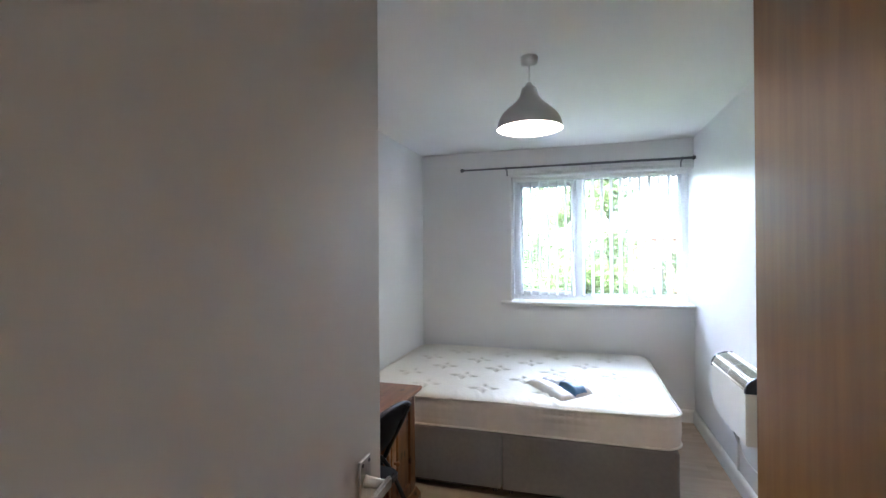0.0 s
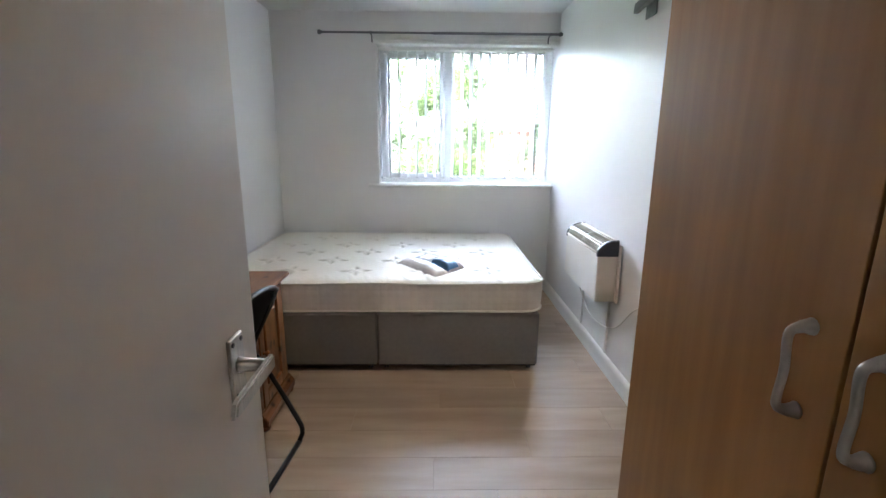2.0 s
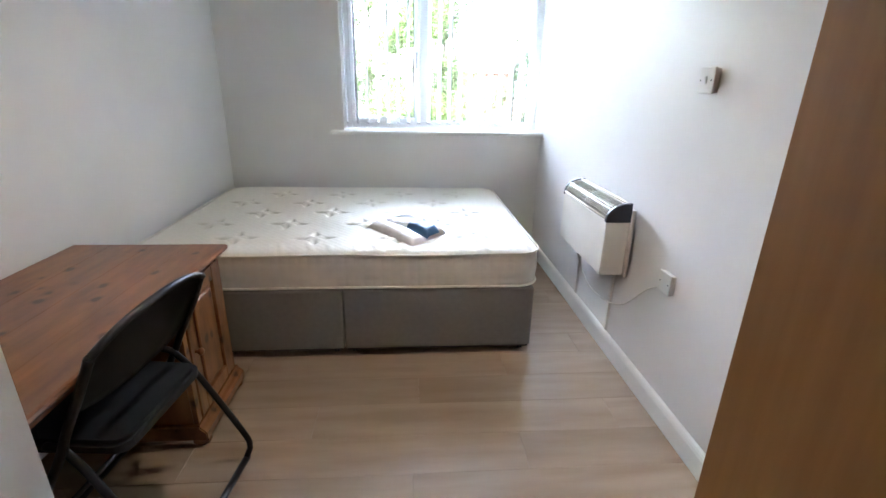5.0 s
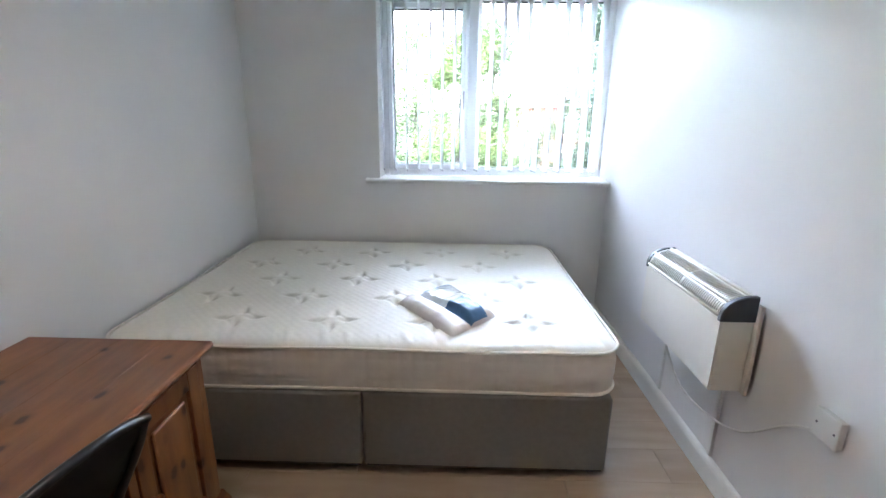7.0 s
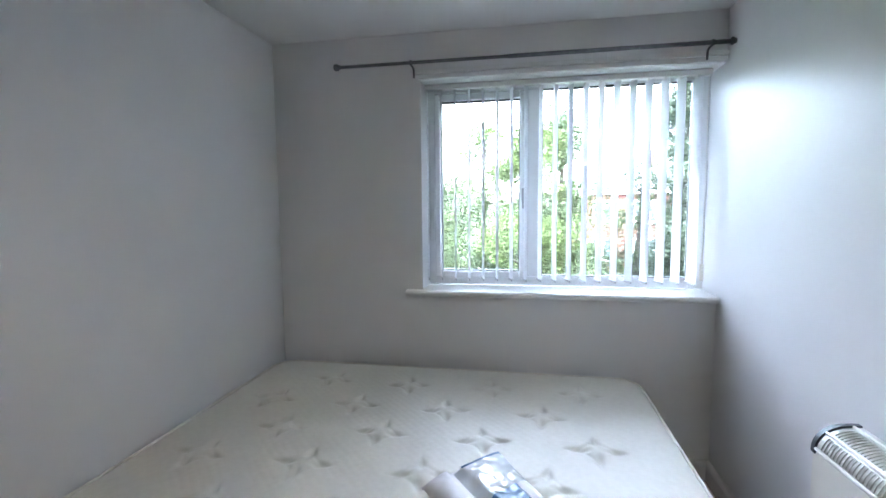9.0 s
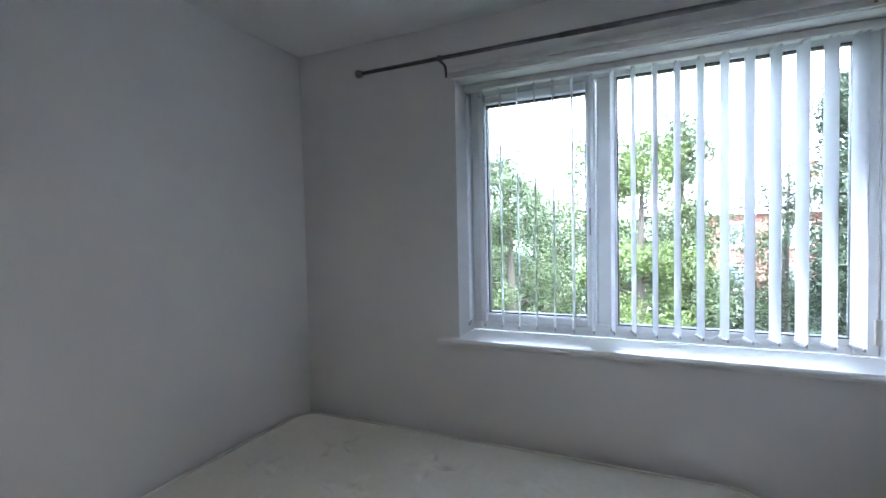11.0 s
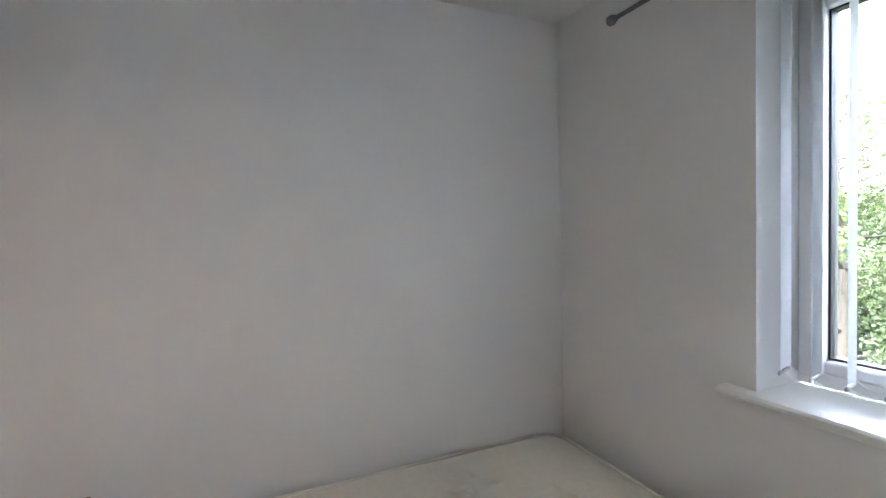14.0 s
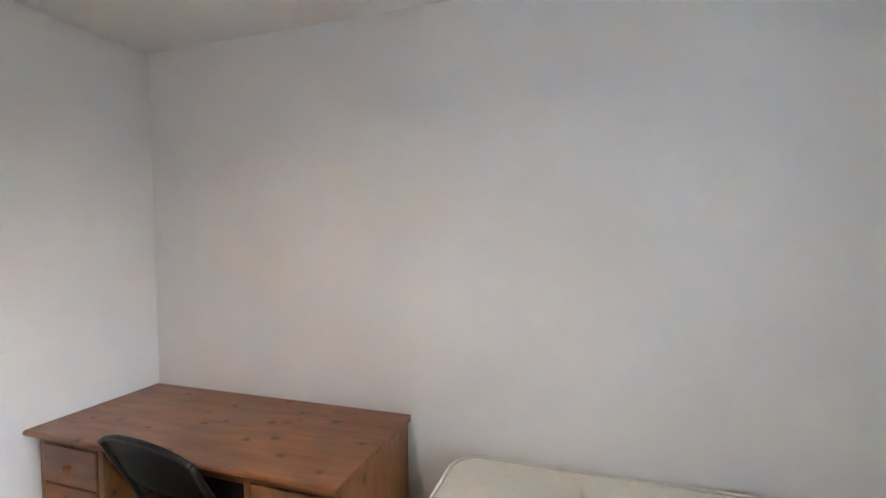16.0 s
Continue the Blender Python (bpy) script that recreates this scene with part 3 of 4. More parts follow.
def outline(inset):
    """The plan's outline, round the corners."""
    pts = []
    r = 0.115
    x0, x1, y0, y1 = MX0 + inset, MX1 - inset, MY0 + inset, MY1 - inset
    for cx, cy, a0 in ((x1 - r, y0 + r, -90), (x1 - r, y1 - r, 0), (x0 + r, y1 - r, 90), (x0 + r, y0 + r, 180)):
        for k in range(9):
            a = radians(a0 + 90 * k / 8)
            pts.append(Vector((cx + r * math.cos(a), cy + r * math.sin(a), 0)))
    fine = []
    for p, q in zip(pts, pts[1:] + pts[:1]):
        steps = max(1, int((q - p).length / 0.0065))
        fine += [p + (q - p) * s / steps for s in range(steps)]
    return fine


ring = outline(0.004)
bm = B()
levels = 24
rings = []
lengths = [0.0]
for p, q in zip(ring, ring[1:]):
    lengths.append(lengths[-1] + (q - p).length)
for k in range(levels + 1):
    f = k / levels
    z = MZ0 + 0.006 + f * (MZ1 - MZ0 - 0.012)
    layer = []
    for i, p in enumerate(ring):
        nrm = (ring[(i + 1) % len(ring)] - ring[i - 1]).cross(Vector((0, 0, 1))).normalized()
        quilt = 0.0024 * (abs(math.sin(lengths[i] / 0.044 * math.pi)) * abs(math.sin(f * 4 * math.pi))) ** 0.5
        bulge = 0.006 * math.sin(f * math.pi) + quilt + 0.004 * noise.noise(Vector((p.x * 3, p.y * 3, z * 4)))
        layer.append(bm.verts.new((p + nrm * bulge) + Vector((0, 0, z))))
    rings.append(layer)
for r0, r1 in zip(rings, rings[1:]):
    for i in range(len(ring)):
        bm.faces.new((r0[i], r0[(i + 1) % len(ring)], r1[(i + 1) % len(ring)], r1[i])).smooth = True
bm.faces.new(rings[0][::-1])
part("border", bm, BORDER, mattress, "quilted oatmeal border")
for z, wob in ((MZ1 - 0.008, 0.006), (MZ0 + 0.008, 0.003)):
    bm = B()
    tube(bm, [(p.x, p.y, z + wob * noise.noise(Vector((p.x * 2.2, p.y * 2.2, z * 9)))) for p in outline(-0.001)], 0.0065, 8, closed=True)
    part("piping", bm, PIPING, mattress, "rolled cream edge piping")

# ---- wrapped bedding on the mattress ----
packet = thing("wrapped_bedding_packet", (1.36, 2.76, MZ1), "clear-wrapped white bedding packet with a blue label", "packet")
PA, PU, PV = Vector((1.131, 2.826, 0)), Vector((0.256, -0.335, 0)), Vector((0.188, 0.205, 0))


def packet_height(u, v):
    body = max(0.0, (1 - abs(2 * u - 1) ** 5) * (1 - abs(2 * v - 1) ** 4)) ** 0.45
    swell = min(1.0, max(0.0, (u - 0.35) / 0.35))
    lobe = 0.047 + (0.016 * swell - 0.016 * (1 - swell)) * min(1.0, max(0.0, (v - 0.36) / 0.12))
    crease = 0.028 * math.exp(-((v - 0.40) / 0.045) ** 2) + 0.010 * math.exp(-((v - 0.80) / 0.03) ** 2) * swell
    return MZ1 + 0.004 + body * (lobe - crease + 0.008 * noise.noise(Vector((u * 4, v * 4, 2))) + 0.004 * noise.noise(Vector((u * 14, v * 11, 5))))


def packet_sheet(u0, u1, v0, v1, lift, n=26):
    bm = B()
    grid = [[bm.verts.new(PA + PU * u + PV * v * (1.0 + 0.25 * (v > 0.42) * (1 - u)) + Vector((0, 0, packet_height(u, v) + lift)))
             for u in [u0 + (u1 - u0) * i / n for i in range(n + 1)]] for v in [v0 + (v1 - v0) * j / n for j in range(n + 1)]]
    for j in range(n):
        for i in range(n):
            bm.faces.new((grid[j][i], grid[j][i + 1], grid[j + 1][i + 1], grid[j + 1][i])).smooth = True
    return bm


part("wrapped_textile", packet_sheet(0, 1, 0, 1, 0), WRAP, packet)
part("label_band", packet_sheet(0.54, 0.99, 0.41, 0.79, 0.0025), BLUE, packet, "deep blue printed band")
part("film", packet_sheet(0.07, 0.54, 0.42, 0.97, 0.0025), FILM, packet, "shiny clear plastic film")
part("label_strip", packet_sheet(0.01, 0.07, 0.45, 0.97, 0.0025, 12), BLUE, packet, "narrow blue printed strip")

# ---- desk ----
TZ = 0.683
desk = thing("pine_desk", (0.30, 1.48, 0), "knotty honey-pine pedestal desk with cupboard and drawers", "desk")
DYS, DYN = 0.762, 2.200
for k in range(4):
    w = 0.605 / 4
    x0 = 0.012 + k * w
    bm = B()
    if k < 3:
        box(bm, (x0, DYS, TZ - 0.027), (x0 + w - 0.0006, DYN, TZ), 0.0007, 1)
    else:
        out = [(x0, TZ - 0.027), (x0 + w - 0.014, TZ - 0.027), (x0 + w - 0.004, TZ - 0.020), (x0 + w, TZ - 0.011), (x0 + w - 0.003, TZ - 0.003), (x0 + w - 0.010, TZ), (x0, TZ)]
        prism(bm, out, 1, DYS, DYN)
    part("top_board", bm, PINE, desk)
FX = 0.572


def pedestal(y0, y1, drawers):
    bm = B()
    box(bm, (0.03, y0, 0.09), (FX - 0.02, y0 + 0.018, TZ - 0.028), 0.001)
    box(bm, (0.03, y1 - 0.018, 0.09), (FX - 0.02, y1, TZ - 0.028), 0.001)
    box(bm, (0.03, y0 + 0.018, 0.09), (FX - 0.02, y1 - 0.018, 0.108))
    box(bm, (0.03, y0 + 0.018, 0.109), (0.04, y1 - 0.018, TZ - 0.028))
    body = part("pedestal", bm, PINE_UP, desk)
    bm = B()
    frame_x0 = FX - 0.0195
    box(bm, (frame_x0, y0, 0.09), (FX, y0 + 0.030, TZ - 0.028), 0.002)
    box(bm, (frame_x0, y1 - 0.030, 0.09), (FX, y1, TZ - 0.028), 0.002)
    box(bm, (frame_x0, y0 + 0.030, TZ - 0.055), (FX, y1 - 0.030, TZ - 0.028), 0.001)
    part("face_frame", bm, PINE_UP, body)
    bm = B()
    prism(bm, [(0.02, 0.028), (FX + 0.030, 0.028), (FX + 0.030, 0.060), (FX + 0.022, 0.072), (FX + 0.012, 0.080), (FX + 0.006, 0.094), (0.02, 0.094)], 1, y0 - 0.016, y1 + 0.016, 0.004)
    part("plinth", bm, PINE, body)
    for fx in (0.06, FX - 0.005):
        for fy in (y0 + 0.015, y1 - 0.015):
            bm = lathe(B(), (fx, fy, 0), [(0.0, 0.0), (0.024, 0.0), (0.033, 0.008), (0.034, 0.018), (0.028, 0.0275), (0.0, 0.0275)], 18)
            part("bun_foot", bm, PINE, body)
    ya, yb = y0 + 0.033, y1 - 0.033

    def knob(parent, y, z):
        k = B()
        lathe(k, (0, 0, 0), [(0.0, 0.030), (0.011, 0.028), (0.015, 0.020), (0.012, 0.013), (0.007, 0.008), (0.008, 0.0)], 18)
        bmesh.ops.rotate(k, verts=k.verts[:], matrix=Matrix.Rotation(radians(90), 3, "Y"))
        bmesh.ops.translate(k, verts=k.verts[:], vec=(FX + 0.004, y, z))
        part("knob", k, PINE, parent, "turned pine knob")

    if drawers:
        for z0, z1 in ((0.115, 0.285), (0.292, 0.462), (0.469, 0.625)):
            bm = B()
            box(bm, (FX - 0.018, ya, z0), (FX + 0.006, yb, z1), 0.004)
            d = part("drawer_front", bm, PINE, body)
            knob(d, (ya + yb) / 2, (z0 + z1) / 2)
    else:
        z0, z1 = 0.100, 0.624
        bm = B()
        box(bm, (FX - 0.018, ya, z0), (FX + 0.004, ya + 0.055, z1), 0.003)
        box(bm, (FX - 0.018, yb - 0.055, z0), (FX + 0.004, yb, z1), 0.003)
        box(bm, (FX - 0.018, ya + 0.055, z0), (FX + 0.004, yb - 0.055, z0 + 0.060), 0.003)
        box(bm, (FX - 0.018, ya + 0.055, z1 - 0.060), (FX + 0.004, yb - 0.055, z1), 0.003)
        d = part("cupboard_door", bm, PINE_UP, body)
        bm = B()
        a, b, c, e = ya + 0.0555, yb - 0.0555, z0 + 0.0605, z1 - 0.0605
        box(bm, (FX - 0.016, a, c), (FX - 0.008, b, e))
        box(bm, (FX - 0.0085, a + 0.022, c + 0.022), (FX + 0.003, b - 0.022, e - 0.022), 0.008, 3)
        part("raised_panel", bm, PINE_UP, d, "raised and fielded pine panel")
        knob(d, ya + 0.030, 0.372)


pedestal(1.815, 2.194, False)
pedestal(0.785, 1.150, True)
bm = B()
box(bm, (0.03, 1.152, 0.30), (0.045, 1.813, TZ - 0.028), 0.001)
part("modesty_panel", bm, PINE, desk)
bm = B()
box(bm, (FX - 0.030, 1.152, TZ - 0.075), (FX - 0.012, 1.813, TZ - 0.028), 0.002)
part("apron", bm, PINE, desk)

# ---- folding chair, facing the desk ----
CY = 1.525
chair = thing("folding_chair", (0.55, CY, 0), "black folding chair with padded vinyl seat and back", "chair")
HW = 0.238
for s in (-1, 1):
    y = CY + s * HW
    bm = B()
    tube(bm, curve_points([(0.730, y - s * 0.006, 0.733), (0.690, y, 0.645), (0.625, y, 0.52), (0.575, y, 0.42), (0.37, y, 0.08), (0.325, y, 0.012)], 5), 0.0115, 12)
    part("back_post", bm, BLACK_TUBE, chair)
    bm = B()
    tube(bm, curve_points([(0.545, y - s * 0.016, 0.470), (0.595, y - s * 0.014, 0.455), (0.660, y - s * 0.008, 0.365), (0.778, y, 0.13), (0.802, y, 0.06), (0.790, y - s * 0.012, 0.016)], 6), 0.0105, 12)
    part("rear_leg", bm, BLACK_TUBE, chair)
for x in (0.325, 0.790):
    bm = B()
    tube(bm, [(x, CY - HW + 0.004, 0.0125), (x, CY + HW - 0.004, 0.0125)], 0.0115, 12)
    part("foot_bar", bm, BLACK_TUBE, chair)
bm = B()
tube(bm, [(0.49, CY - HW, 0.21), (0.49, CY + HW, 0.21)], 0.008, 10)
part("stretcher", bm, BLACK_TUBE, chair)
bm = B()
seat_out = []
for cx, cy, a0 in ((0.67, CY + 0.14, 0), (0.33, CY + 0.15, 90), (0.33, CY - 0.15, 180), (0.67, CY - 0.14, 270)):
    for k in range(7):
        a = radians(a0 + 15 * k)
        seat_out.append((cx + 0.045 * math.cos(a), cy + 0.045 * math.sin(a)))
prism(bm, seat_out, 2, 0.405, 0.450, 0.012)
part("seat", bm, VINYL, chair, "black padded vinyl seat", smooth=False)
bm = B()
rows = []
for j in range(9):
    f = j / 8
    z = 0.560 + 0.184 * f
    line = []
    for i in range(19):
        u = i / 18 * 2 - 1
        y = CY + u * (HW - 0.004)
        x = 0.655 + 0.080 * f + 0.022 * (1 - u * u) - 0.004
        drop = 0.016 * abs(u) ** 4 * (f if f > 0.5 else f - 1)
        line.append(bm.verts.new((x, y, z - drop + 0.036 * (1 - u * u) * f)))
    rows.append(line)
for r0, r1 in zip(rows, rows[1:]):
    for i in range(18):
        bm.faces.new((r0[i], r0[i + 1], r1[i + 1], r1[i])).smooth = True
bmesh.ops.solidify(bm, geom=bm.faces[:], thickness=0.022)
part("backrest", bm, VINYL, chair, "curved black vinyl backrest", smooth=True)
bm = B()
arch = [(0.733 + 0.024 * (1 - u * u), CY + u * HW, 0.748 - 0.014 * abs(u) ** 4 + 0.038 * (1 - u * u)) for u in [k / 12 * 2 - 1 for k in range(13)]]
tube(bm, arch, 0.0105, 10)
part("top_rail", bm, BLACK_TUBE, chair)
# pushed in, slightly askew
chair.location.x -= 0.045
chair.rotation_euler = (0, 0, radians(-6))

# ---- wall heater ----
HY0, HY1, HXF, HXB = 2.305, 2.915, 2.278, 2.402
heater = thing("wall_heater", (2.34, 2.62, 0.47), "cream electric convector heater with dark end caps", "heater")
bm = B()
prism(bm, [(HXF, 0.484), (HXF + 0.006, 0.478), (HXB - 0.012, 0.478), (HXB - 0.012, 0.745), (HXF, 0.745)], 1, HY0, HY1, 0.005)
part("body", bm, CREAM, heater)


def hood(f, swell=0.0):
    """The rounded top's section, from the front edge over to the back."""
    a = radians(90 * f)
    return HXB - 0.012 - (HXB - 0.012 - HXF + swell) * math.cos(a) ** 0.8, 0.746 + (0.080 + swell) * math.sin(a) ** 0.9


bm = B()
section = [hood(k / 10) for k in range(11)]
prism(bm, section + [(HXB - 0.012, 0.746)], 1, HY0 + 0.020, HY1 - 0.020)
top_hood = part("grille", bm, GRILLE, heater, "pale metal outlet grille")
for k in range(46):
    y = HY0 + 0.028 + k * (HY1 - HY0 - 0.056) / 45
    if k % 23 == 22:
        continue
    bm = B()
    for f0, f1 in ((0.12, 0.42), (0.55, 0.85)):
        tube(bm, [(hood(f0 + (f1 - f0) * s / 4, 0.001)[0], y, hood(f0 + (f1 - f0) * s / 4, 0.001)[1]) for s in range(5)], 0.0022, 5)
    part("grille_rib", bm, GRILLE, top_hood)
for f in (0.06, 0.485, 0.92):
    bm = B()
    x, z = hood(f, 0.001)
    tube(bm, [(x, HY0 + 0.018, z), (x, HY1 - 0.018, z)], 0.0048, 8)
    part("grille_bar", bm, CREAM, top_hood)
for y0, y1 in ((HY0 - 0.003, HY0 + 0.020), (HY1 - 0.020, HY1 + 0.003)):
    bm = B()
    prism(bm, [hood(k / 10, 0.004) for k in range(11)] + [(HXB - 0.010, 0.740), (HXF - 0.003, 0.740)], 1, y0, y1, 0.003)
    part("end_cap", bm, DARK_PLASTIC, heater)
bm = B()
box(bm, (HXB - 0.011, HY0 - 0.014, 0.47), (HXB + 0.003, HY1 + 0.014, 0.80), 0.002)
part("back_plate", bm, CREAM, heater)
for y in (2.435, 2.900):
    bm = B()
    box(bm, (W - 0.013, y - 0.011, 0.108), (W - 0.0005, y + 0.011, 0.50), 0.002)
    part("mounting_strip", bm, PLASTIC, heater)
bm = B()
tube(bm, curve_points([(2.345, 2.80, 0.476), (2.350, 2.76, 0.40), (2.372, 2.64, 0.285), (2.395, 2.46, 0.272), (2.404, 2.28, 0.335), (2.405, 2.10, 0.495), (2.408, 2.005, 0.555)], 8), 0.0042, 8)
part("flex", bm, CABLE, heater, "white heater cable")


def wall_plate(name, y, z, label, category, switch):
    th = thing(name, (W, y, z), label, category)
    bm = B()
    box(bm, (W - 0.014, y - 0.040, z - 0.040), (W - 0.0005, y + 0.040, z + 0.040), 0.003)
    part("back_box", bm, PLASTIC, th)
    bm = B()
    box(bm, (W - 0.024, y - 0.0435, z - 0.0435), (W - 0.0145, y + 0.0435, z + 0.0435), 0.004, 3)
    part("plate", bm, PLASTIC, th)
    for sy in (-0.030, 0.030):
        bm = B()
        tube(bm, [(W - 0.0235, y + sy, z), (W - 0.0250, y + sy, z)], 0.0035, 10)
        part("screw", bm, GREY_METAL, th)
    if switch:
        bm = B()
        prism(bm, [(W - 0.0235, z - 0.012), (W - 0.0265, z - 0.012), (W - 0.0305, z + 0.012), (W - 0.0235, z + 0.012)], 1, y - 0.007, y + 0.007, 0.001)
        part("rocker", bm, PLASTIC, th)
    return th


wall_plate("light_switch", 1.958, 1.354, "white square wall switch above the heater outlet", "switch", True)
wall_plate("cable_outlet", 1.968, 0.588, "white square cable outlet plate on the wall", "outlet", False)

# ---- outdoors ----
GZ = -2.7


def sheet(name, x0, x1, y0, y1, z, material, label, category):
    bm = B()
    box(bm, (x0, y0, z - 0.3), (x1, y1, z))
    return setting(name, bm, material, label, category)


sheet("ground", -600, 600, 4.4, 1200, GZ, GRASS, "mown grass ground behind the building", "ground")
sheet("road", -80, 80, 21.0, 26.5, GZ + 0.02, ASPHALT, "grey asphalt road beyond the trees", "road")
sheet("pavement", -80, 80, 19.0, 20.85, GZ + 0.12, KERB, "pale concrete pavement beside the road", "pavement")
sheet("kerb", -80, 80, 20.86, 21.0, GZ + 0.14, KERB, "concrete kerb along the road", "kerb")
sheet("pavement", -80, 80, 26.51, 28.3, GZ + 0.12, KERB, "pale concrete pavement in front of houses", "pavement")

rng = np.random.default_rng(5)


def leaves(name, centres, spread, count, size, material, parent, base):
    """Many small bent leaves scattered in clumps."""
    c = centres[rng.integers(0, len(centres), count)]
    off = rng.normal(size=(count, 3))
    off /= np.linalg.norm(off, axis=1)[:, None]
    p = c + off * (rng.random((count, 1)) ** 0.5) * spread
    a = rng.normal(size=(count, 3))
    a /= np.linalg.norm(a, axis=1)[:, None]
    b = np.cross(a, rng.normal(size=(count, 3)))
    b /= np.linalg.norm(b, axis=1)[:, None]
    s = size * rng.uniform(0.6, 1.3, (count, 1))
    quads = np.stack([p - a * s, p + b * s * 0.45, p + a * s, p - b * s * 0.45], axis=1).reshape(-1, 3) - np.array(base)
    me = bpy.data.meshes.new(name)
    me.from_pydata(quads.tolist(), [], np.arange(count * 4).reshape(-1, 4).tolist())
    me.materials.append(material)
    ob = new(name, me)
    ob.parent = parent
    return ob


def tree(name, x, y, height, radius, low, material, label, category, count, clump, size=0.070, taper=0.25, density=60):
    t = thing(name, (x, y, GZ), label, category, "trees behind the building")
    bm = B()
    lean = rng.uniform(-0.25, 0.25, 2)
    pts = [(x + lean[0] * f * f, y + lean[1] * f * f, GZ + f * height * 0.93) for f in (0, 0.15, 0.35, 0.55, 0.75, 1)]
    thick = 0.018 * height + 0.03
    tube(bm, pts, [thick * 1.25, thick, thick * 0.8, thick * 0.55, thick * 0.3, 0.012], 9)
    tips = []
    for k in range(density):
        f = rng.uniform(low, 0.95)
        g = (f - low) / (1 - low)
        reach = radius * (math.sin(math.pi * min(1, 0.18 + 0.82 * g)) ** 0.6 * (1 - taper * g) + 0.12) * rng.uniform(0.55, 1.1)
        a = rng.uniform(0, math.tau)
        s = Vector((x + lean[0] * f * f, y + lean[1] * f * f, GZ + f * height * 0.93))
        e = s + Vector((math.cos(a) * reach, math.sin(a) * reach, reach * rng.uniform(0.1, 0.55)))
        mid = (s + e) / 2 + Vector((0, 0, -0.06 * reach))
        if k < 34:
            r0 = thick * 0.34 * (1 - 0.6 * f)
            tube(bm, [s, mid, e], [r0, r0 * 0.6, 0.006], 5)
        tips += [e, mid + (e - mid) * 0.5, s + (e - s) * rng.uniform(0.3, 0.8)]
    part("trunk", bm, BARK, t)
    leaves("crown", np.array([tuple(p) for p in tips]), clump * 1.35, int(count * 4.2), size * 0.66, material, t, t.location)
    return t


tree("tree", 1.45, 12.6, 6.9, 1.15, 0.10, LEAF_LIGHT, "light green broadleaf tree with an open crown", "tree", 5000, 0.27)
tree("tree", 2.25, 13.2, 7.2, 0.95, 0.10, LEAF_MID, "tall green broadleaf tree with uneven crown", "tree", 4600, 0.27)
tree("tree", -1.4, 13.0, 6.7, 1.6, 0.06, LEAF_MID, "bushy mid-green tree with gaps between leaves", "tree", 5000, 0.27)
tree("tree", -3.4, 13.6, 7.5, 1.9, 0.06, LEAF_LIGHT, "light green bushy tree with wispy top", "tree", 4600, 0.27)
tree("tree", 0.2, 15.0, 7.2, 1.5, 0.08, LEAF_LIGHT, "light green tree with a thin ragged top", "tree", 3800, 0.34)
tree("tree", -6.2, 13.0, 7.0, 2.0, 0.05, LEAF_MID, "dense green bushy tree at the garden edge", "tree", 5200, 0.4)
tree("tree", -8.8, 14.5, 7.2, 2.1, 0.05, LEAF_LIGHT, "light green bushy tree at the garden edge", "tree", 4600, 0.42)
tree("tree", 4.95, 12.4, 7.5, 0.85, 0.06, LEAF_DARK, "tall dark green narrow tree", "tree", 7000, 0.3, taper=0.7)
tree("tree", 6.4, 13.2, 7.2, 1.3, 0.06, LEAF_DARK, "dark green tree beside the houses", "tree", 6000, 0.34)
tree("tree", 4.35, 14.2, 6.0, 0.9, 0.06, LEAF_MID, "thin tree with mostly bare upper branches", "tree", 1500, 0.26)
tree("tree", 4.3, 17.0, 4.6, 1.2, 0.15, LEAF_MID, "thin sparse tree with bare branches", "tree", 1300, 0.3)
for k, x in enumerate((-13.5, -10.5, -7.4, -4.6, -2.2)):
    tree("tree", x, 18.6 + 0.5 * (k % 2), 5.4 + 0.5 * (k % 3), 1.9, 0.05, LEAF_MID if k % 2 else LEAF_DARK, "dense mid-green tree along the pavement", "tree", 3600, 0.45, 0.11)
for k, x in enumerate((-11, -8.0, -5.2, -2.5, 0.4, 3.0, 5.6, 8.4)):
    tree("shrub", x, 17.0 + 0.6 * (k % 3), 2.3 + 0.35 * (k % 2), 1.6, 0.02, LEAF_MID if k % 2 else LEAF_DARK,
         "rounded green garden shrub with loose leaves", "shrub", 2200, 0.4, 0.1, density=26)


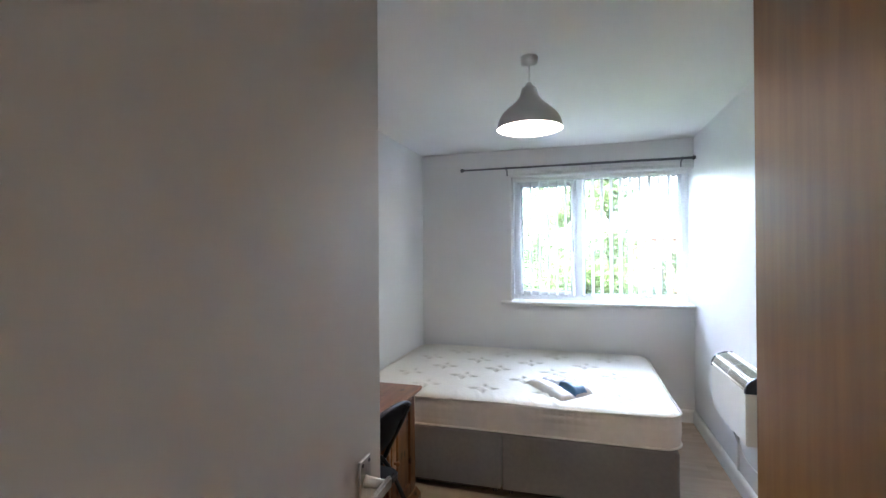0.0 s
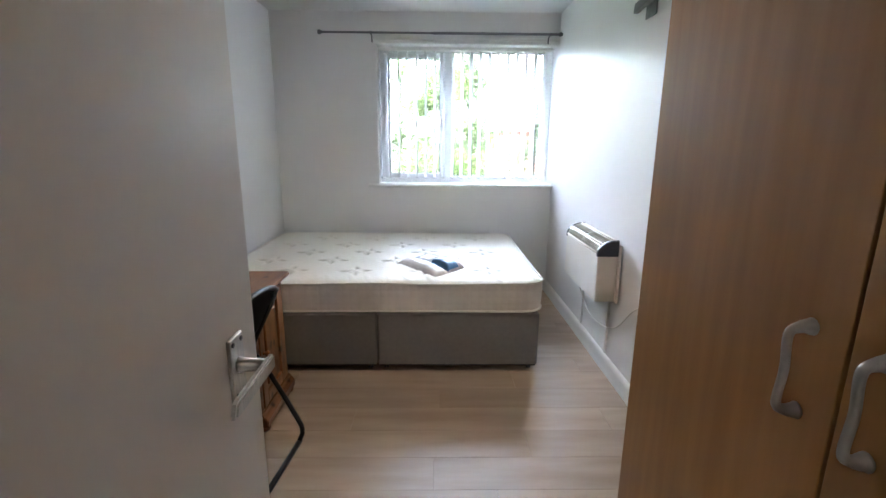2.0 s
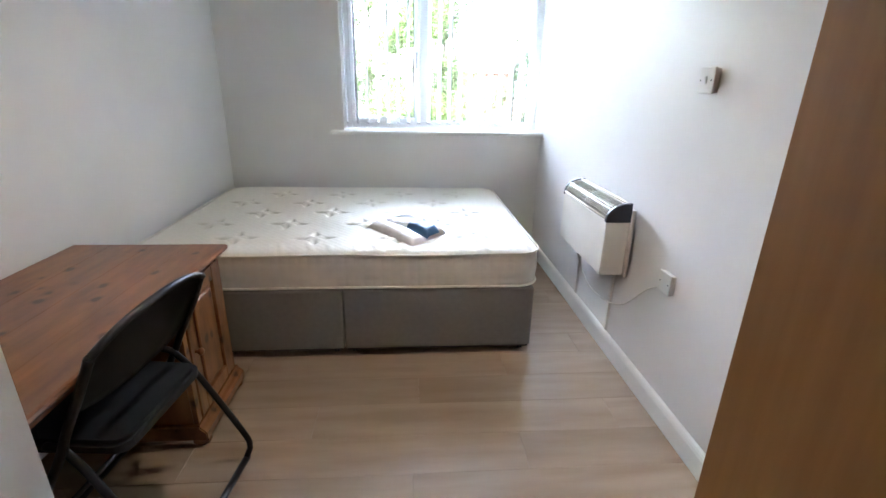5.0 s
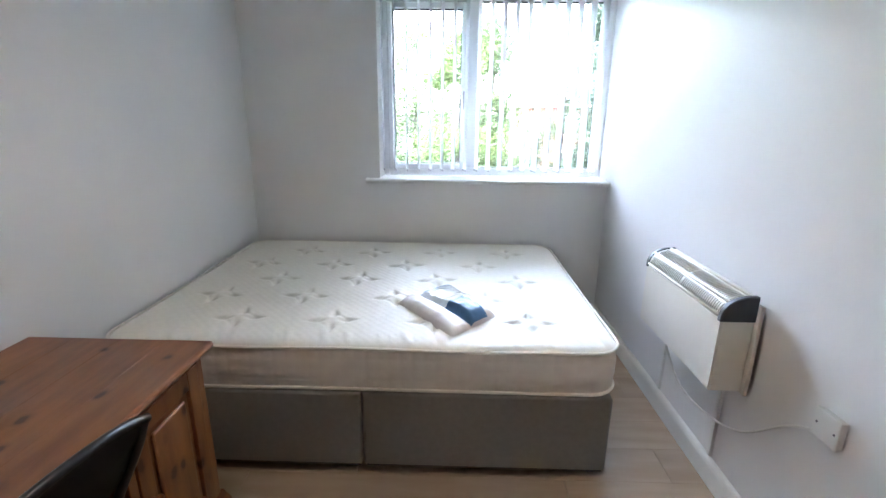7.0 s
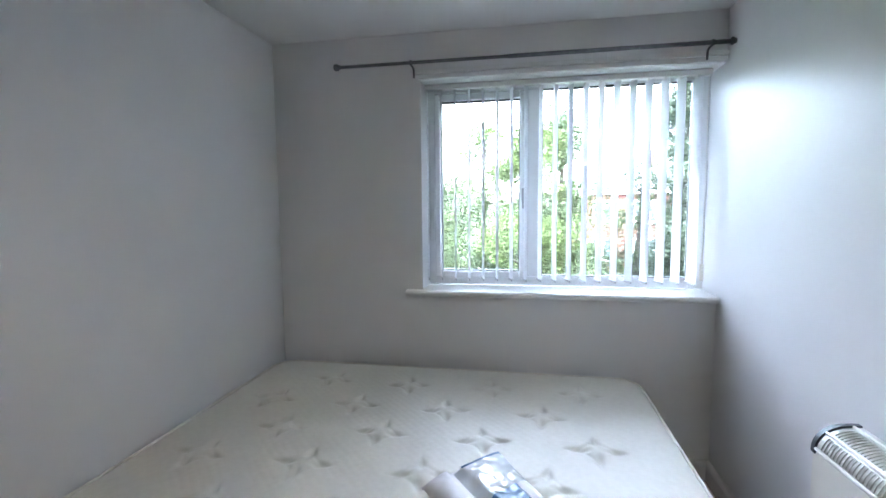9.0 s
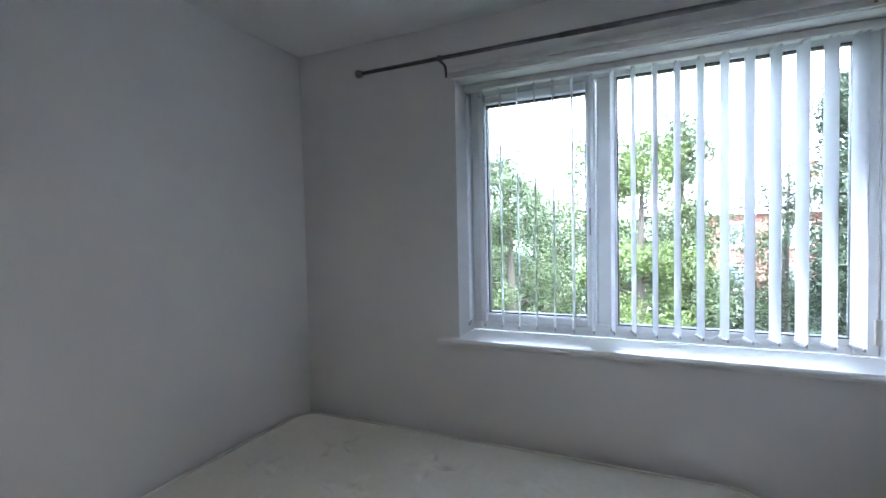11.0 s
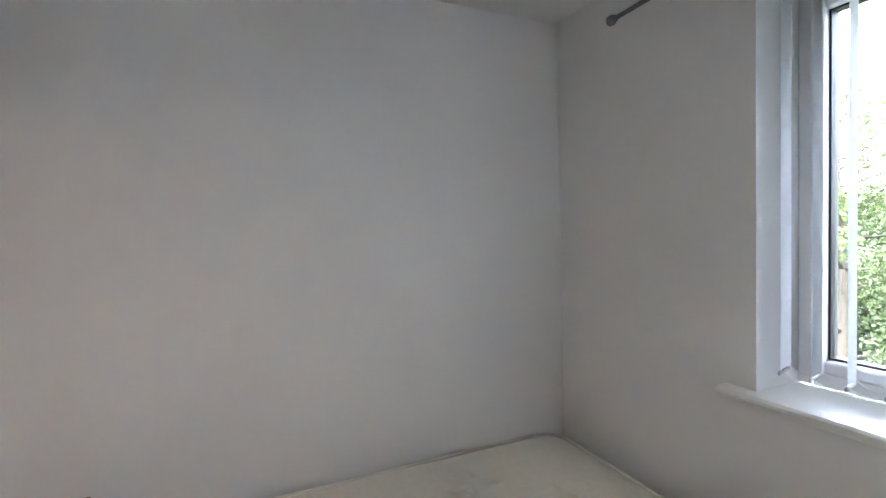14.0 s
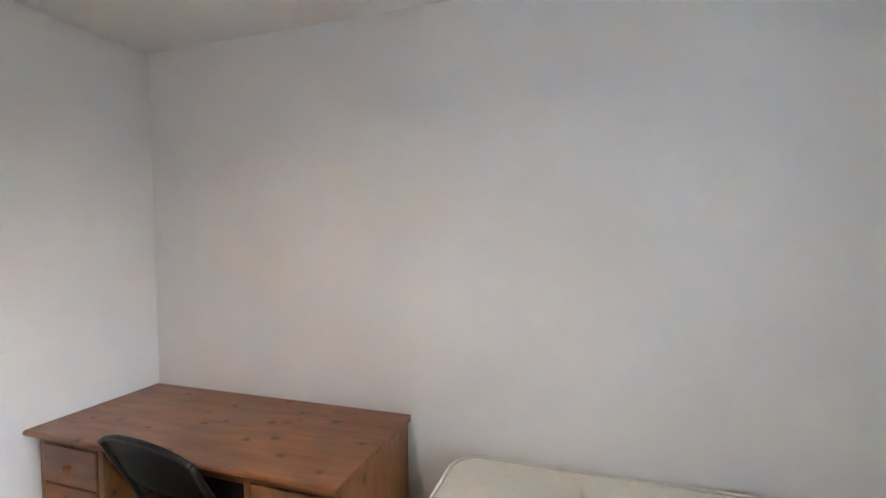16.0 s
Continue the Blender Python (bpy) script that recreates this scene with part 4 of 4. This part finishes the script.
def house(x, y, w, d, label):
    """A two-storey brick house with sash windows and a slate roof."""
    h = thing("house", (x, y, GZ), label, "house", "houses across the road")
    eave, ridge = GZ + 4.9, GZ + 7.0
    bm = B()
    box(bm, (x, y, GZ), (x + w, y + d, eave))
    part("wall", bm, BRICK, h)
    bm = B()
    prism(bm, [(y - 0.35, eave - 0.02), (y - 0.35, eave + 0.1), (y + d / 2, ridge), (y + d + 0.35, eave + 0.1), (y + d + 0.35, eave - 0.02)], 0, x - 0.2, x + w + 0.2)
    roof = part("roof", bm, SLATE, h)
    bm = B()
    box(bm, (x + w * 0.5 - 0.35, y + d / 2 - 0.3, ridge - 0.6), (x + w * 0.5 + 0.35, y + d / 2 + 0.3, ridge + 0.9), 0.02)
    part("chimney", bm, BRICK, roof)
    bm = B()
    box(bm, (x - 0.2, y - 0.40, eave - 0.05), (x + w + 0.2, y - 0.355, eave + 0.12), 0.01)
    part("gutter", bm, UPVC, h, "white fascia and gutter")
    for z in (GZ + 0.8, GZ + 3.1):
        k = 0
        while 0.8 + k * 2.4 + 1.3 < w:
            x0 = x + 0.8 + k * 2.4
            bm = B()
            frame_bars(bm, x0, x0 + 1.3, z, z + 1.35, 0.08, 0.08, 0.1, 0.08, y - 0.03, y + 0.05, 0)
            box(bm, (x0 + 0.6, y - 0.028, z + 0.1), (x0 + 0.68, y + 0.05, z + 1.27))
            win = part("window", bm, UPVC, h)
            bm = B()
            box(bm, (x0 + 0.08, y - 0.012, z + 0.1), (x0 + 1.22, y - 0.004, z + 1.27))
            part("pane", bm, FAR_PANE, win)
            bm = B()
            box(bm, (x0 - 0.08, y - 0.09, z - 0.12), (x0 + 1.38, y - 0.002, z - 0.002), 0.01)
            part("sill", bm, KERB, win)
            k += 1


house(4.7, 31, 11, 8, "red brick two-storey house with slate roof")
house(16, 31, 11, 8, "red brick house at the road")

# ---- floor planks ----
rows_y = [1.4345 + 0.1925 * k for k in range(-17, 15)]
random.seed(11)
for r, y0 in enumerate(rows_y):
    y1 = min(y0 + 0.1925, N - 0.002)
    if y1 - y0 < 0.02:
        continue
    if y0 > S:
        xa, xb = 0.002, W - 0.002
    elif y0 > ENTRY_S:
        xa, xb = ENTRY_X + 0.002, W - 0.002
    elif y0 > ENTRY_BACK - 0.16:
        xa, xb = DOOR_W0, DOOR_W1
    else:
        xa, xb = 0.36, W - 0.002
    if y0 < -1.76:
        continue
    cut = (1.63 + (0.43 * r) % 1.26) % 1.26 - 1.26 if r != 16 else 1.635 - 1.26 * 2
    edges = [c for c in [cut + 1.26 * k for k in range(5)] if xa + 0.05 < c < xb - 0.05]
    spans = list(zip([xa] + edges, edges + [xb]))
    for x0, x1 in spans:
        bm = B()
        cx, cy = (x0 + x1) / 2, (y0 + y1) / 2
        box(bm, (x0 - cx + 0.0004, y0 - cy + 0.0004, -0.012), (x1 - cx - 0.0004, y1 - cy - 0.0004, 0), 0.0006, 1)
        p = new("plank", mesh_of("plank", bm, OAK))
        p.location = (cx, cy, 0)
        p.parent = floor
